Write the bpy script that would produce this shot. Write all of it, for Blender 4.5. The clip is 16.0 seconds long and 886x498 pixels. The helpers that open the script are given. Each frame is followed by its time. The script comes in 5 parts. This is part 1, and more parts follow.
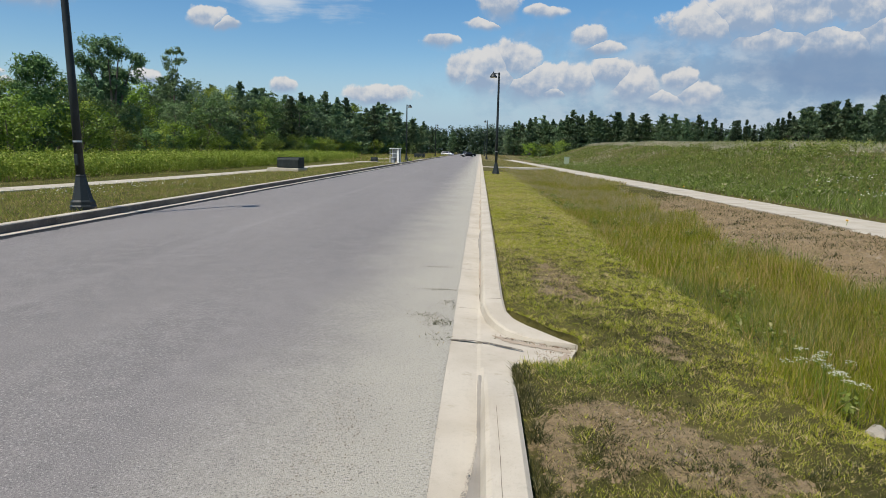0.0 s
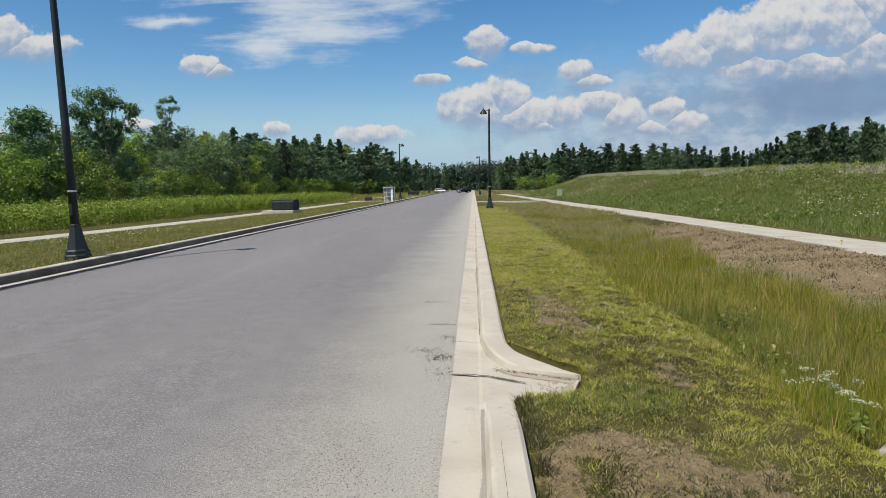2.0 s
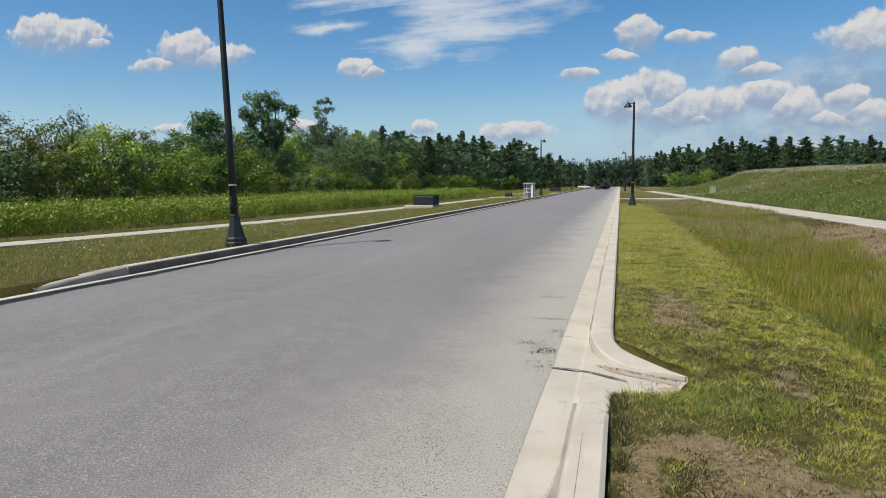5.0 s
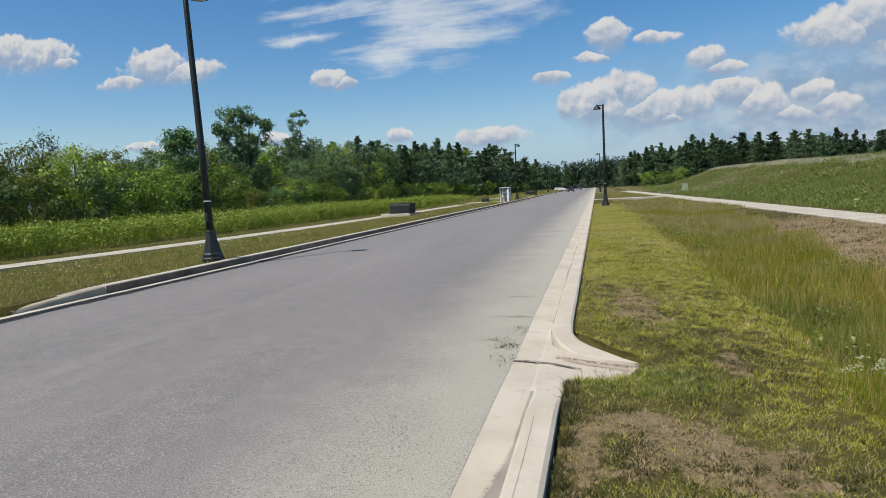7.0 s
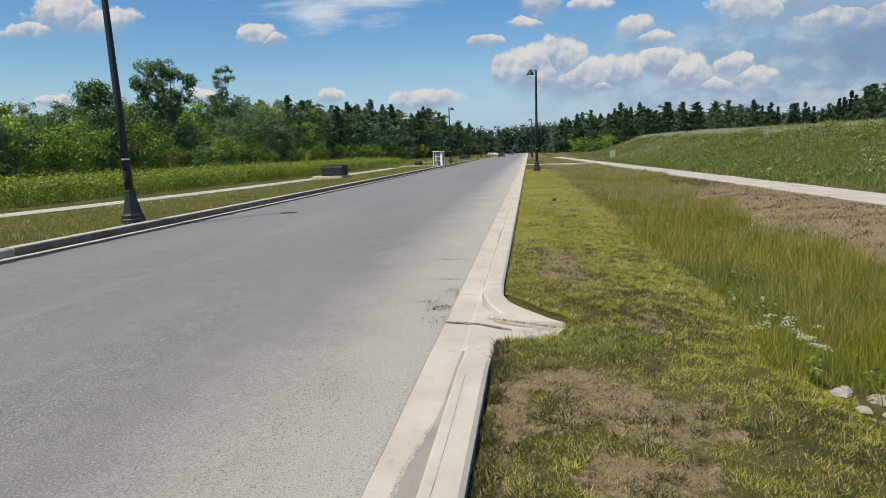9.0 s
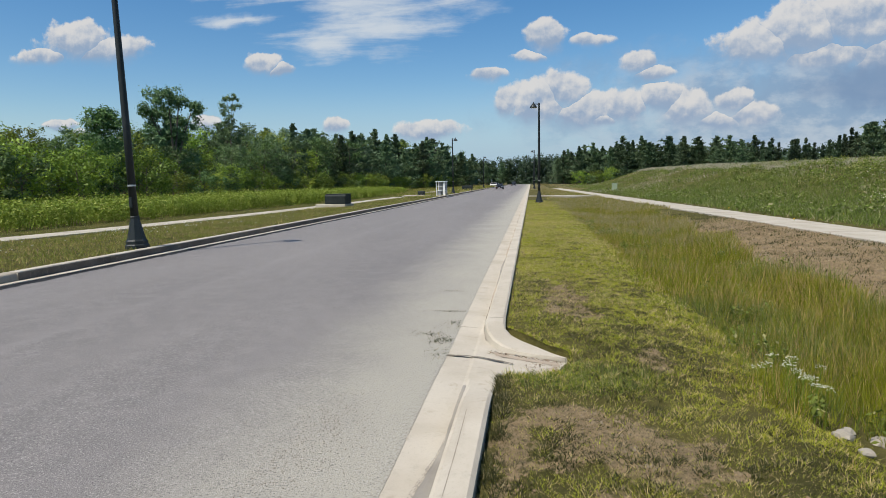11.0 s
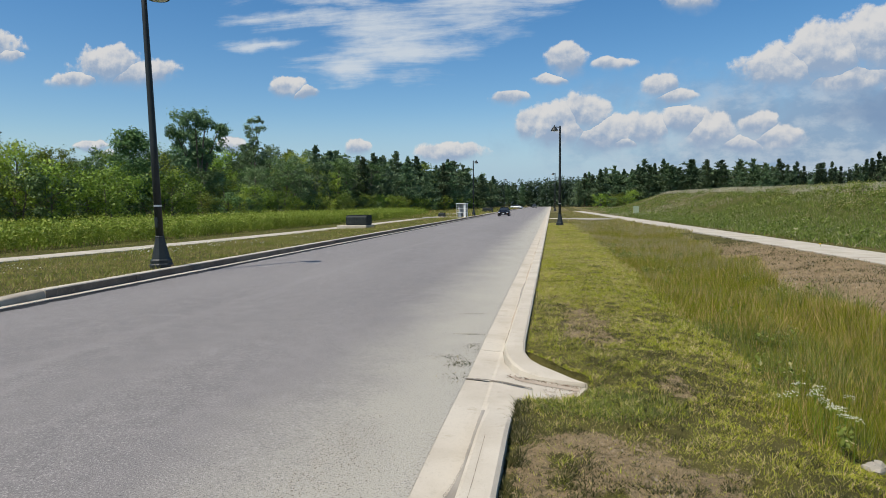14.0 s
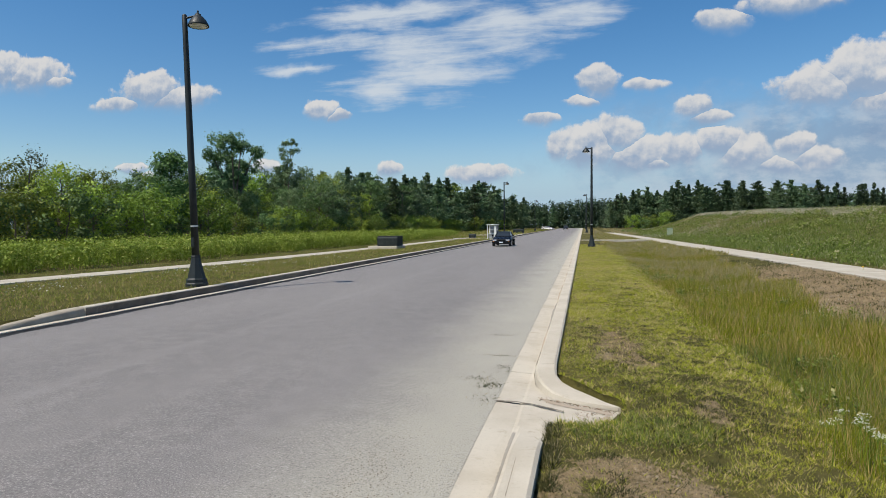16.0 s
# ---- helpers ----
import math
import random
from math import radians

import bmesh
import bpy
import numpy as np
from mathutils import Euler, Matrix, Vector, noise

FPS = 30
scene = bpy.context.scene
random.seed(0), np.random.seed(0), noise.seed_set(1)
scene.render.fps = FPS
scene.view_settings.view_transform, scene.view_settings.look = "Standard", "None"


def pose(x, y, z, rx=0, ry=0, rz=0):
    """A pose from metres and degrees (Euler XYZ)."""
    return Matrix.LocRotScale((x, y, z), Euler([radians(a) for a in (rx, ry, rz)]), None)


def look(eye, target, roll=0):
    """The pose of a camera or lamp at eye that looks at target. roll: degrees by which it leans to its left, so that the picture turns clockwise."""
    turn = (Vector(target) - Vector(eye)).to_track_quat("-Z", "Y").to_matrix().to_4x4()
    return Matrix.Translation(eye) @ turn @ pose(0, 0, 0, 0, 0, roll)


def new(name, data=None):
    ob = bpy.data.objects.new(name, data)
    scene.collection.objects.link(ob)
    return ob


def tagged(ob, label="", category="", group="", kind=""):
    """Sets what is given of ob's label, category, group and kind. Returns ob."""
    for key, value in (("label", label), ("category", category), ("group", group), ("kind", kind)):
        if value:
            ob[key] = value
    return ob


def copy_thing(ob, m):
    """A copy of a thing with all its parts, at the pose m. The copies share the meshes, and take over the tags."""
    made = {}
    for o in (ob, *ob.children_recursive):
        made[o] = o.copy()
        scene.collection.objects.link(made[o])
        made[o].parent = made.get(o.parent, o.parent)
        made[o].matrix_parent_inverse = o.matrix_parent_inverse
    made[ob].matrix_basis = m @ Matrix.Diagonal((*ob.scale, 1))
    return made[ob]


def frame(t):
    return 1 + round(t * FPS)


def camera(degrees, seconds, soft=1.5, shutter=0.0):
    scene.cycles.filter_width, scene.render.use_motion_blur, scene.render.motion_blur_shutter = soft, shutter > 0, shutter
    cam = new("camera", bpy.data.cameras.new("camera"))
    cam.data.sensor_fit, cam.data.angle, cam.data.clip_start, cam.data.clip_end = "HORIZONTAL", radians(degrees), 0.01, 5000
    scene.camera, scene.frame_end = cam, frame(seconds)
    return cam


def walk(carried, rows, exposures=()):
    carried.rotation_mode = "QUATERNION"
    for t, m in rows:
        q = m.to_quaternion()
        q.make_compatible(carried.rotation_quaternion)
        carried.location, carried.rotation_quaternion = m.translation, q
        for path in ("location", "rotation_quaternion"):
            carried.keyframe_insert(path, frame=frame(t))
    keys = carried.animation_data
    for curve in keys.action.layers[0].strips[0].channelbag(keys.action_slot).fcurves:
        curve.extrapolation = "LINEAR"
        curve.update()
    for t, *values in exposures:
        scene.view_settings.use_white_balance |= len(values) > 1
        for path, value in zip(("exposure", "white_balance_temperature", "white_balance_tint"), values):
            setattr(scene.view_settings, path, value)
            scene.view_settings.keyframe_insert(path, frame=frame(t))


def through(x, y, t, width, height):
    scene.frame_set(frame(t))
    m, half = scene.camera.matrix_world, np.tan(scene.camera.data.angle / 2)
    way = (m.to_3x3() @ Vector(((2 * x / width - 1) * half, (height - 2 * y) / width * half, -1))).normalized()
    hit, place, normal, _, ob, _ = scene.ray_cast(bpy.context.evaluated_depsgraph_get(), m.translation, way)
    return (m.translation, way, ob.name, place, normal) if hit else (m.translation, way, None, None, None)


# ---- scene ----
cam = camera(70.0, 16.0, soft=0.7)
PATH = [
    (0.0, (-0.067, 0.059, 2.069), (-1.149, 19.787, -1.035), 1.26),
    (0.5, (-0.103, 0.163, 2.033), (-1.370, 19.951, -0.584), 0.34),
    (1.0, (-0.073, 0.172, 2.054), (-1.977, 19.975, -0.001), -2.24),
    (1.5, (-0.086, 0.120, 2.042), (-1.196, 19.974, -0.100), -0.94),
    (2.0, (-0.069, 0.087, 2.034), (-1.055, 19.966, 0.072), -0.92),
    (2.5, (-0.095, 0.046, 2.068), (-1.179, 19.928, 0.191), -0.15),
    (3.0, (-0.097, 0.054, 2.054), (-1.414, 19.933, 0.299), -0.47),
    (3.5, (-0.112, 0.043, 2.048), (-1.701, 19.903, 0.296), -0.53),
    (4.0, (-0.089, 0.027, 2.040), (-1.947, 19.845, 0.087), -1.88),
    (4.5, (0.008, 0.005, 2.028), (-2.703, 19.715, -0.004), -0.38),
    (4.7, (0.178, 0.033, 1.991), (-5.064, 19.226, -0.051), -0.11),
    (6.8, (0.666, -0.357, 2.002), (-4.337, 18.913, 0.093), -3.46),
    (7.0, (0.666, -0.362, 1.995), (-4.117, 18.973, 0.188), -2.96),
    (7.5, (0.665, -0.320, 1.983), (-3.696, 19.052, -0.400), -3.21),
    (8.0, (0.659, -0.318, 1.974), (-2.793, 19.195, -0.732), -2.06),
    (8.5, (0.661, -0.333, 1.969), (-2.317, 19.233, -0.911), -1.83),
    (9.0, (0.664, -0.338, 1.971), (-2.065, 19.242, -1.055), -1.92),
    (9.2, (0.667, -0.346, 1.986), (-1.909, 19.257, -1.029), -1.62),
    (11.3, (0.651, -0.382, 2.021), (-2.230, 19.301, -0.049), -0.74),
    (11.5, (0.660, -0.365, 2.009), (-2.596, 19.250, -0.148), -0.66),
    (12.0, (0.665, -0.354, 1.989), (-2.715, 19.135, -0.968), -0.92),
    (12.5, (0.671, -0.377, 1.996), (-2.670, 19.143, -0.794), -0.40),
    (13.0, (0.676, -0.380, 1.993), (-2.389, 19.230, -0.464), -0.45),
    (13.5, (0.664, -0.376, 2.025), (-2.351, 19.276, -0.137), -0.77),
    (14.0, (0.655, -0.390, 2.036), (-2.737, 19.269, 0.615), -0.63),
    (14.5, (0.687, -0.401, 2.034), (-2.368, 19.328, 0.826), -1.97),
    (15.0, (0.664, -0.440, 2.057), (-2.554, 19.292, 1.501), -1.86),
    (15.5, (0.661, -0.429, 2.063), (-2.973, 19.232, 1.569), -1.18),
    (16.0, (0.653, -0.392, 2.026), (-3.684, 19.118, 1.282), -0.50),
]
walk(cam, [(t, look(eye, target, roll)) for t, eye, target, roll in PATH])

# ---- sky and sun ----
SUN_FROM = Vector((-2.6, -2.8, 6.5)).normalized()
world = bpy.data.worlds.new("world")
scene.world = world
world.use_nodes = True
wn, wl = world.node_tree.nodes, world.node_tree.links
sky = wn.new("ShaderNodeTexSky")
sky.sky_type = "NISHITA"
sky.sun_disc = False
sky.sun_elevation = math.asin(SUN_FROM.z)
sky.sun_rotation = math.atan2(SUN_FROM.x, SUN_FROM.y)
sky.air_density, sky.dust_density, sky.ozone_density = 1.0, 0.6, 2.0
tint = wn.new("ShaderNodeHueSaturation")
tint.inputs["Saturation"].default_value = 1.35
wl.new(sky.outputs[0], tint.inputs["Color"])
wl.new(tint.outputs[0], wn["Background"].inputs[0])
wn["Background"].inputs[1].default_value = 0.118
sun = new("sun", bpy.data.lights.new("sun", "SUN"))
sun.data.energy, sun.data.angle, sun.data.color = 5.0, radians(0.5), (1.0, 0.94, 0.84)
sun.matrix_world = look(SUN_FROM * 50, (0, 0, 0))


# ---- material helpers ----
class Mat:
    """A small builder of node materials."""

    def __init__(self, name, rough=0.8, metal=0.0, spec=0.3):
        self.m = bpy.data.materials.new(name)
        self.m.use_nodes = True
        self.n, self.l = self.m.node_tree.nodes, self.m.node_tree.links
        self.b = self.n["Principled BSDF"]
        self.b.inputs["Roughness"].default_value = rough
        self.b.inputs["Metallic"].default_value = metal
        self.b.inputs["Specular IOR Level"].default_value = spec
        self.coord = self.n.new("ShaderNodeTexCoord").outputs["Object"]

    def put(self, socket, value):
        if isinstance(value, bpy.types.NodeSocket):
            self.l.new(value, socket)
        elif isinstance(value, tuple) and len(value) == 3 and socket.type == "RGBA":
            socket.default_value = (*value, 1)
        else:
            socket.default_value = value

    def noise(self, scale, detail=4, rough=0.6, stretch=None, distort=0.0, coord=None):
        t = self.n.new("ShaderNodeTexNoise")
        t.inputs["Scale"].default_value, t.inputs["Detail"].default_value = scale, detail
        t.inputs["Roughness"].default_value, t.inputs["Distortion"].default_value = rough, distort
        src = coord or self.coord
        if stretch:
            mp = self.n.new("ShaderNodeMapping")
            mp.inputs["Scale"].default_value = stretch
            self.l.new(src, mp.inputs[0])
            src = mp.outputs[0]
        self.l.new(src, t.inputs[0])
        return t.outputs["Fac"]

    def ramp(self, fac, lo, hi, a=0.0, b=1.0):
        t = self.n.new("ShaderNodeMapRange")
        t.interpolation_type = "SMOOTHSTEP"
        for i, v in enumerate((fac, lo, hi, a, b)):
            self.put(t.inputs[i], v)
        return t.outputs[0]

    def math(self, op, a, b=0.0):
        t = self.n.new("ShaderNodeMath")
        t.operation = op
        self.put(t.inputs[0], a), self.put(t.inputs[1], b)
        return t.outputs[0]

    def mix(self, fac, a, b):
        t = self.n.new("ShaderNodeMix")
        t.data_type = "RGBA"
        self.put(t.inputs[0], fac), self.put(t.inputs[6], a), self.put(t.inputs[7], b)
        return t.outputs[2]

    def axis(self, name):
        t = self.n.new("ShaderNodeSeparateXYZ")
        self.l.new(self.coord, t.inputs[0])
        return t.outputs[name]

    def attr(self, name):
        t = self.n.new("ShaderNodeAttribute")
        t.attribute_name = name
        return t.outputs["Fac"]

    def island(self):
        return self.n.new("ShaderNodeNewGeometry").outputs["Random Per Island"]

    def each(self):
        return self.n.new("ShaderNodeObjectInfo").outputs["Random"]

    def bump(self, height, strength=0.3, dist=0.01):
        t = self.n.new("ShaderNodeBump")
        t.inputs["Strength"].default_value, t.inputs["Distance"].default_value = strength, dist
        self.l.new(height, t.inputs["Height"])
        self.l.new(t.outputs[0], self.b.inputs["Normal"])
        return self

    def color(self, value):
        self.put(self.b.inputs["Base Color"], value)
        return self

    def through_light(self, value, amount=0.4):
        """Adds light that passes through a thin leaf."""
        t = self.n.new("ShaderNodeBsdfTranslucent")
        self.put(t.inputs[0], value)
        mx = self.n.new("ShaderNodeMixShader")
        mx.inputs[0].default_value = amount
        self.l.new(self.b.outputs[0], mx.inputs[1]), self.l.new(t.outputs[0], mx.inputs[2])
        self.l.new(mx.outputs[0], self.n["Material Output"].inputs[0])
        return self


def mat_asphalt():
    k = Mat("asphalt", 0.7, 0, 0.4)
    fine, stone, mid, big = k.noise(230, 2), k.noise(75, 3, 0.7), k.noise(4, 5), k.noise(0.5, 4, stretch=(1, 0.25, 1))
    c = k.mix(k.ramp(big, 0.3, 0.75), (0.164, 0.15, 0.139), (0.206, 0.188, 0.173))
    c = k.mix(k.ramp(mid, 0.4, 0.75, 0, 0.4), c, (0.282, 0.253, 0.232))
    # pale dust that gathers along the gutter
    edge = k.math("ADD", k.axis("X"), k.math("MULTIPLY", k.math("SUBTRACT", k.noise(0.9, 5), 0.5), 1.2))
    c = k.mix(k.ramp(edge, -2.0, -0.35, 0, 0.8), c, (0.43, 0.4, 0.315))
    seam = k.noise(1.2, 6, 0.7, stretch=(1.5, 0.05, 1))
    c = k.mix(k.ramp(seam, 0.56, 0.7, 0, 0.14), c, (0.301, 0.275, 0.259))
    c = k.mix(k.ramp(stone, 0.53, 0.68, 0, 0.75), c, (0.446, 0.409, 0.370))
    c = k.mix(k.ramp(stone, 0.47, 0.33, 0, 0.8), c, (0.098, 0.089, 0.084))
    c = k.mix(k.ramp(fine, 0.6, 0.75, 0, 0.5), c, (0.475, 0.470, 0.419))
    # the paler joint between the two paved lanes
    lane = k.math("ADD", k.axis("X"), k.math("MULTIPLY", k.math("SUBTRACT", k.noise(1.6, 4, stretch=(1, 0.3, 1)), 0.5), 0.7))
    mid_joint = k.math("MULTIPLY", k.ramp(lane, -4.85, -4.62), k.ramp(lane, -4.35, -4.6))
    c = k.mix(k.math("MULTIPLY", mid_joint, 0.16), c, (0.33, 0.3, 0.275))
    # hairline cracks and small dark spots
    spot = k.noise(14, 3, 0.5)
    c = k.mix(k.ramp(spot, 0.73, 0.78, 0, 0.7), c, (0.066, 0.057, 0.049))
    k.color(c).bump(k.math("ADD", fine, k.math("MULTIPLY", stone, 1.2)), 0.7, 0.008)
    return k.m


def mat_concrete(name="concrete", tone=(0.51, 0.458, 0.368), worn=(0.425, 0.372, 0.29)):
    k = Mat(name, 0.85, 0, 0.25)
    big, mid, fine = k.noise(1.3, 5), k.noise(9, 5, 0.7), k.noise(180, 2)
    c = k.mix(k.ramp(big, 0.35, 0.7), tone, worn)
    c = k.mix(k.ramp(k.noise(45, 4, 0.7), 0.5, 0.75, 0, 0.35), c, tuple(v * 0.72 for v in tone))
    c = k.mix(k.ramp(mid, 0.55, 0.8, 0, 0.5), c, (0.3, 0.27, 0.22))
    c = k.mix(k.ramp(fine, 0.58, 0.75, 0, 0.4), c, (0.24, 0.22, 0.19))
    c = k.mix(k.ramp(k.noise(3.5, 6, 0.75), 0.58, 0.7, 0, 0.55), c, (0.3, 0.245, 0.175))
    c = k.mix(k.ramp(k.noise(0.7, 5, 0.7, stretch=(3, 0.6, 1)), 0.5, 0.7, 0, 0.4), c, (0.36, 0.31, 0.235))
    k.color(c).bump(k.math("ADD", fine, mid), 0.3, 0.004)
    return k.m


def mat_ground():
    """Soil, thatch and green by the attributes dirt and dry of the sheet."""
    k = Mat("ground", 0.95, 0, 0.1)
    a, b, c0 = k.noise(1.1, 6), k.noise(14, 6, 0.7), k.noise(90, 3)
    green = k.mix(k.ramp(a, 0.3, 0.7), (0.06, 0.056, 0.017), (0.125, 0.11, 0.032))
    green = k.mix(k.ramp(b, 0.5, 0.75, 0, 0.6), green, (0.17, 0.15, 0.06))
    soil = k.mix(k.ramp(b, 0.3, 0.7), (0.2, 0.146, 0.078), (0.33, 0.245, 0.135))
    soil = k.mix(k.ramp(c0, 0.55, 0.75, 0, 0.7), soil, (0.11, 0.092, 0.05))
    soil = k.mix(k.ramp(k.noise(24, 5, 0.65), 0.52, 0.64, 0, 0.75), soil, (0.075, 0.062, 0.036))
    soil = k.mix(k.ramp(k.noise(3, 4), 0.5, 0.7, 0, 0.5), soil, (0.34, 0.265, 0.155))
    dirt = k.math("ADD", k.attr("dirt"), k.math("MULTIPLY", k.math("SUBTRACT", b, 0.5), 0.9))
    c = k.mix(k.ramp(dirt, 0.35, 0.6), green, soil)
    k.color(c).bump(k.math("ADD", b, k.math("MULTIPLY", c0, 0.7)), 0.9, 0.045)
    return k.m


def mat_blades(name, tones, dry, dry_share=0.3, patch=0.6, through=0.4):
    k = Mat(name, 0.6, 0, 0.25)
    r = k.island()
    p = k.noise(patch, 4)
    c = k.mix(r, tones[0], tones[1])
    c = k.mix(k.ramp(p, 0.35, 0.7), c, tones[2])
    s = k.math("ADD", k.math("MULTIPLY", r, 7.31), 0)
    s = k.math("FRACT", s)
    lim = k.math("MULTIPLY", k.ramp(k.noise(0.35, 4), 0.3, 0.7, 0.4, 1.6), dry_share)
    c = k.mix(k.math("LESS_THAN", s, lim), c, dry)
    k.color(c)
    k.through_light(c, through)
    return k.m


def mat_leaf(name, lo, hi, through=0.35):
    k = Mat(name, 0.55, 0, 0.3)
    c = k.mix(k.ramp(k.island(), 0, 1, 0.2, 0.8), lo, hi)
    c = k.mix(k.ramp(k.noise(0.35, 3), 0.35, 0.7, 0, 0.55), c, tuple(v * 0.7 for v in lo))
    h = k.n.new("ShaderNodeHueSaturation")
    k.put(h.inputs["Hue"], k.ramp(k.each(), 0, 1, 0.49, 0.522))
    k.put(h.inputs["Value"], k.ramp(k.math("FRACT", k.math("MULTIPLY", k.each(), 7.7)), 0, 1, 0.6, 1.35))
    k.put(h.inputs["Color"], c)
    k.color(h.outputs[0])
    k.through_light(h.outputs[0], through)
    return k.m


def mat_bark():
    k = Mat("bark", 0.95, 0, 0.1)
    k.color(k.mix(k.noise(6, 5, stretch=(1, 1, 0.2)), (0.06, 0.05, 0.04), (0.2, 0.17, 0.14)))
    return k.bump(k.noise(12, 4, stretch=(1, 1, 0.2)), 0.8, 0.03).m


def mat_paint(name, c, rough=0.45, metal=0.0, vary=0.25, spec=0.4):
    k = Mat(name, rough, metal, spec)
    dust = tuple(min(1, v * 0.7 + 0.1) for v in c)
    k.color(k.mix(k.ramp(k.noise(4, 6, 0.7), 0.45, 0.8, 0, vary), c, dust))
    k.put(k.b.inputs["Roughness"], k.ramp(k.noise(30, 3), 0.3, 0.7, rough * 0.8, min(1, rough * 1.25)))
    return k.m


def mat_glass(name, c=(0.02, 0.025, 0.03)):
    k = Mat(name, 0.08, 0, 0.25)
    k.color(k.mix(k.noise(3, 3), c, tuple(v * 1.6 for v in c)))
    return k.m


ASPHALT, GROUND = mat_asphalt(), mat_ground()
CONCRETE = mat_concrete()
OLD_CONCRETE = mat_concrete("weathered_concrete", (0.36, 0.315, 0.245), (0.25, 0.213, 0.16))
DARK_CONCRETE = mat_concrete("dark_concrete", (0.125, 0.108, 0.092), (0.08, 0.069, 0.058))
PATH_CONCRETE = mat_concrete("path_concrete", (0.47, 0.425, 0.34), (0.39, 0.345, 0.27))
JOINT = mat_paint("joint_dirt", (0.16, 0.135, 0.1), 0.95, 0, 0.5, 0.1)
GRIT = mat_concrete("grit", (0.3, 0.275, 0.235), (0.21, 0.19, 0.16))
LAWN = mat_blades("mown_grass", ((0.08, 0.092, 0.009), (0.58, 0.62, 0.062), (0.48, 0.48, 0.043)), (0.64, 0.5, 0.24), 0.32)
TALL = mat_blades("tall_grass", ((0.085, 0.108, 0.007), (0.4, 0.41, 0.03), (0.24, 0.25, 0.015)), (0.5, 0.36, 0.13), 0.27, 0.9)
DRY = mat_blades("dry_verge", ((0.11, 0.14, 0.016), (0.3, 0.34, 0.05), (0.29, 0.28, 0.065)), (0.48, 0.36, 0.16), 0.2, 0.45)
STRAW = mat_blades("straw", ((0.28, 0.27, 0.13), (0.48, 0.44, 0.28), (0.44, 0.39, 0.24)), (0.58, 0.52, 0.38), 0.5, 0.2)
WEED = mat_blades("weed_green", ((0.1, 0.15, 0.013), (0.27, 0.345, 0.042), (0.2, 0.265, 0.026)), (0.38, 0.4, 0.09), 0.1, 0.6, 0.2)
MEADOW = mat_blades("meadow", ((0.07, 0.11, 0.018), (0.25, 0.325, 0.06), (0.18, 0.225, 0.043)), (0.36, 0.34, 0.17), 0.12, 0.25)
TAWNY = mat_blades("tawny_grass", ((0.27, 0.23, 0.07), (0.46, 0.38, 0.18), (0.38, 0.32, 0.12)), (0.5, 0.42, 0.26), 0.3, 0.5)
LUSH = mat_blades("lush_grass", ((0.07, 0.11, 0.02), (0.26, 0.31, 0.06), (0.2, 0.24, 0.04)), (0.4, 0.37, 0.15), 0.15)
# thatch toned very dark, so it also paints shade between the tufts
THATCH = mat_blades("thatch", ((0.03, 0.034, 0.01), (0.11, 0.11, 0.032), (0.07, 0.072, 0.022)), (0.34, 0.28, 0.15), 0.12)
SILT = mat_blades("silt", ((0.2, 0.13, 0.08), (0.33, 0.22, 0.14), (0.27, 0.18, 0.12)), (0.12, 0.1, 0.05), 0.3)
SILT_STAIN = mat_concrete("silt_stain", (0.4, 0.33, 0.25), (0.33, 0.26, 0.185))
FLOWER = mat_paint("white_petals", (0.75, 0.74, 0.62), 0.7, 0, 0.1)
UMBEL = mat_paint("cream_florets", (0.58, 0.57, 0.4), 0.8, 0, 0.2)
YELLOW = mat_paint("yellow_petals", (0.75, 0.42, 0.03), 0.7, 0, 0.1)
LEAF_BROAD = mat_leaf("broad_leaves", (0.045, 0.086, 0.027), (0.19, 0.28, 0.08), 0.24)
LEAF_POPLAR = mat_leaf("poplar_leaves", (0.06, 0.105, 0.043), (0.24, 0.34, 0.145), 0.26)
LEAF_PALE = mat_leaf("pale_leaves", (0.11, 0.165, 0.018), (0.35, 0.44, 0.055), 0.25)
LEAF_SILVER = mat_leaf("silvery_leaves", (0.09, 0.12, 0.05), (0.24, 0.28, 0.14), 0.25)
LEAF_PINE = mat_leaf("pine_needles", (0.05, 0.092, 0.044), (0.19, 0.265, 0.125), 0.22)
# one darker tone for the spruces and for the painted shade of the deep woods
LEAF_SPRUCE_SHADE = mat_leaf("spruce_and_shaded_wood_needles", (0.035, 0.062, 0.034), (0.12, 0.175, 0.085), 0.2)
BARK = mat_bark()
LAMP_PAINT = mat_paint("dark_green_black_paint", (0.014, 0.019, 0.019), 0.5, 0.0, 0.15, 0.35)
LAMP_GLASS = mat_paint("frosted_lamp_glass", (0.6, 0.62, 0.6), 0.3, 0, 0.1)
STEEL = mat_paint("galvanised_band", (0.55, 0.55, 0.55), 0.35, 0.8, 0.2)
CABINET = mat_paint("cabinet_green", (0.008, 0.014, 0.012), 0.6)
WHITE = mat_paint("white_metal", (0.75, 0.75, 0.72), 0.5)
GREY = mat_paint("grey_metal", (0.35, 0.36, 0.36), 0.5)
PALE_GREEN = mat_paint("pale_green_plastic", (0.3, 0.36, 0.24), 0.6)
CAR_BLACK = mat_paint("black_car_paint", (0.006, 0.006, 0.008), 0.25, 0.0, 0.03, 0.3)
CAR_WHITE = mat_paint("white_car_paint", (0.72, 0.72, 0.72), 0.2, 0.0, 0.05, 0.6)
CAR_GREY = mat_paint("dark_grey_car_paint", (0.03, 0.033, 0.035), 0.2, 0.0, 0.05, 0.6)
RUBBER = mat_paint("rubber", (0.015, 0.015, 0.015), 0.8)
GLASS = mat_glass("car_glass")
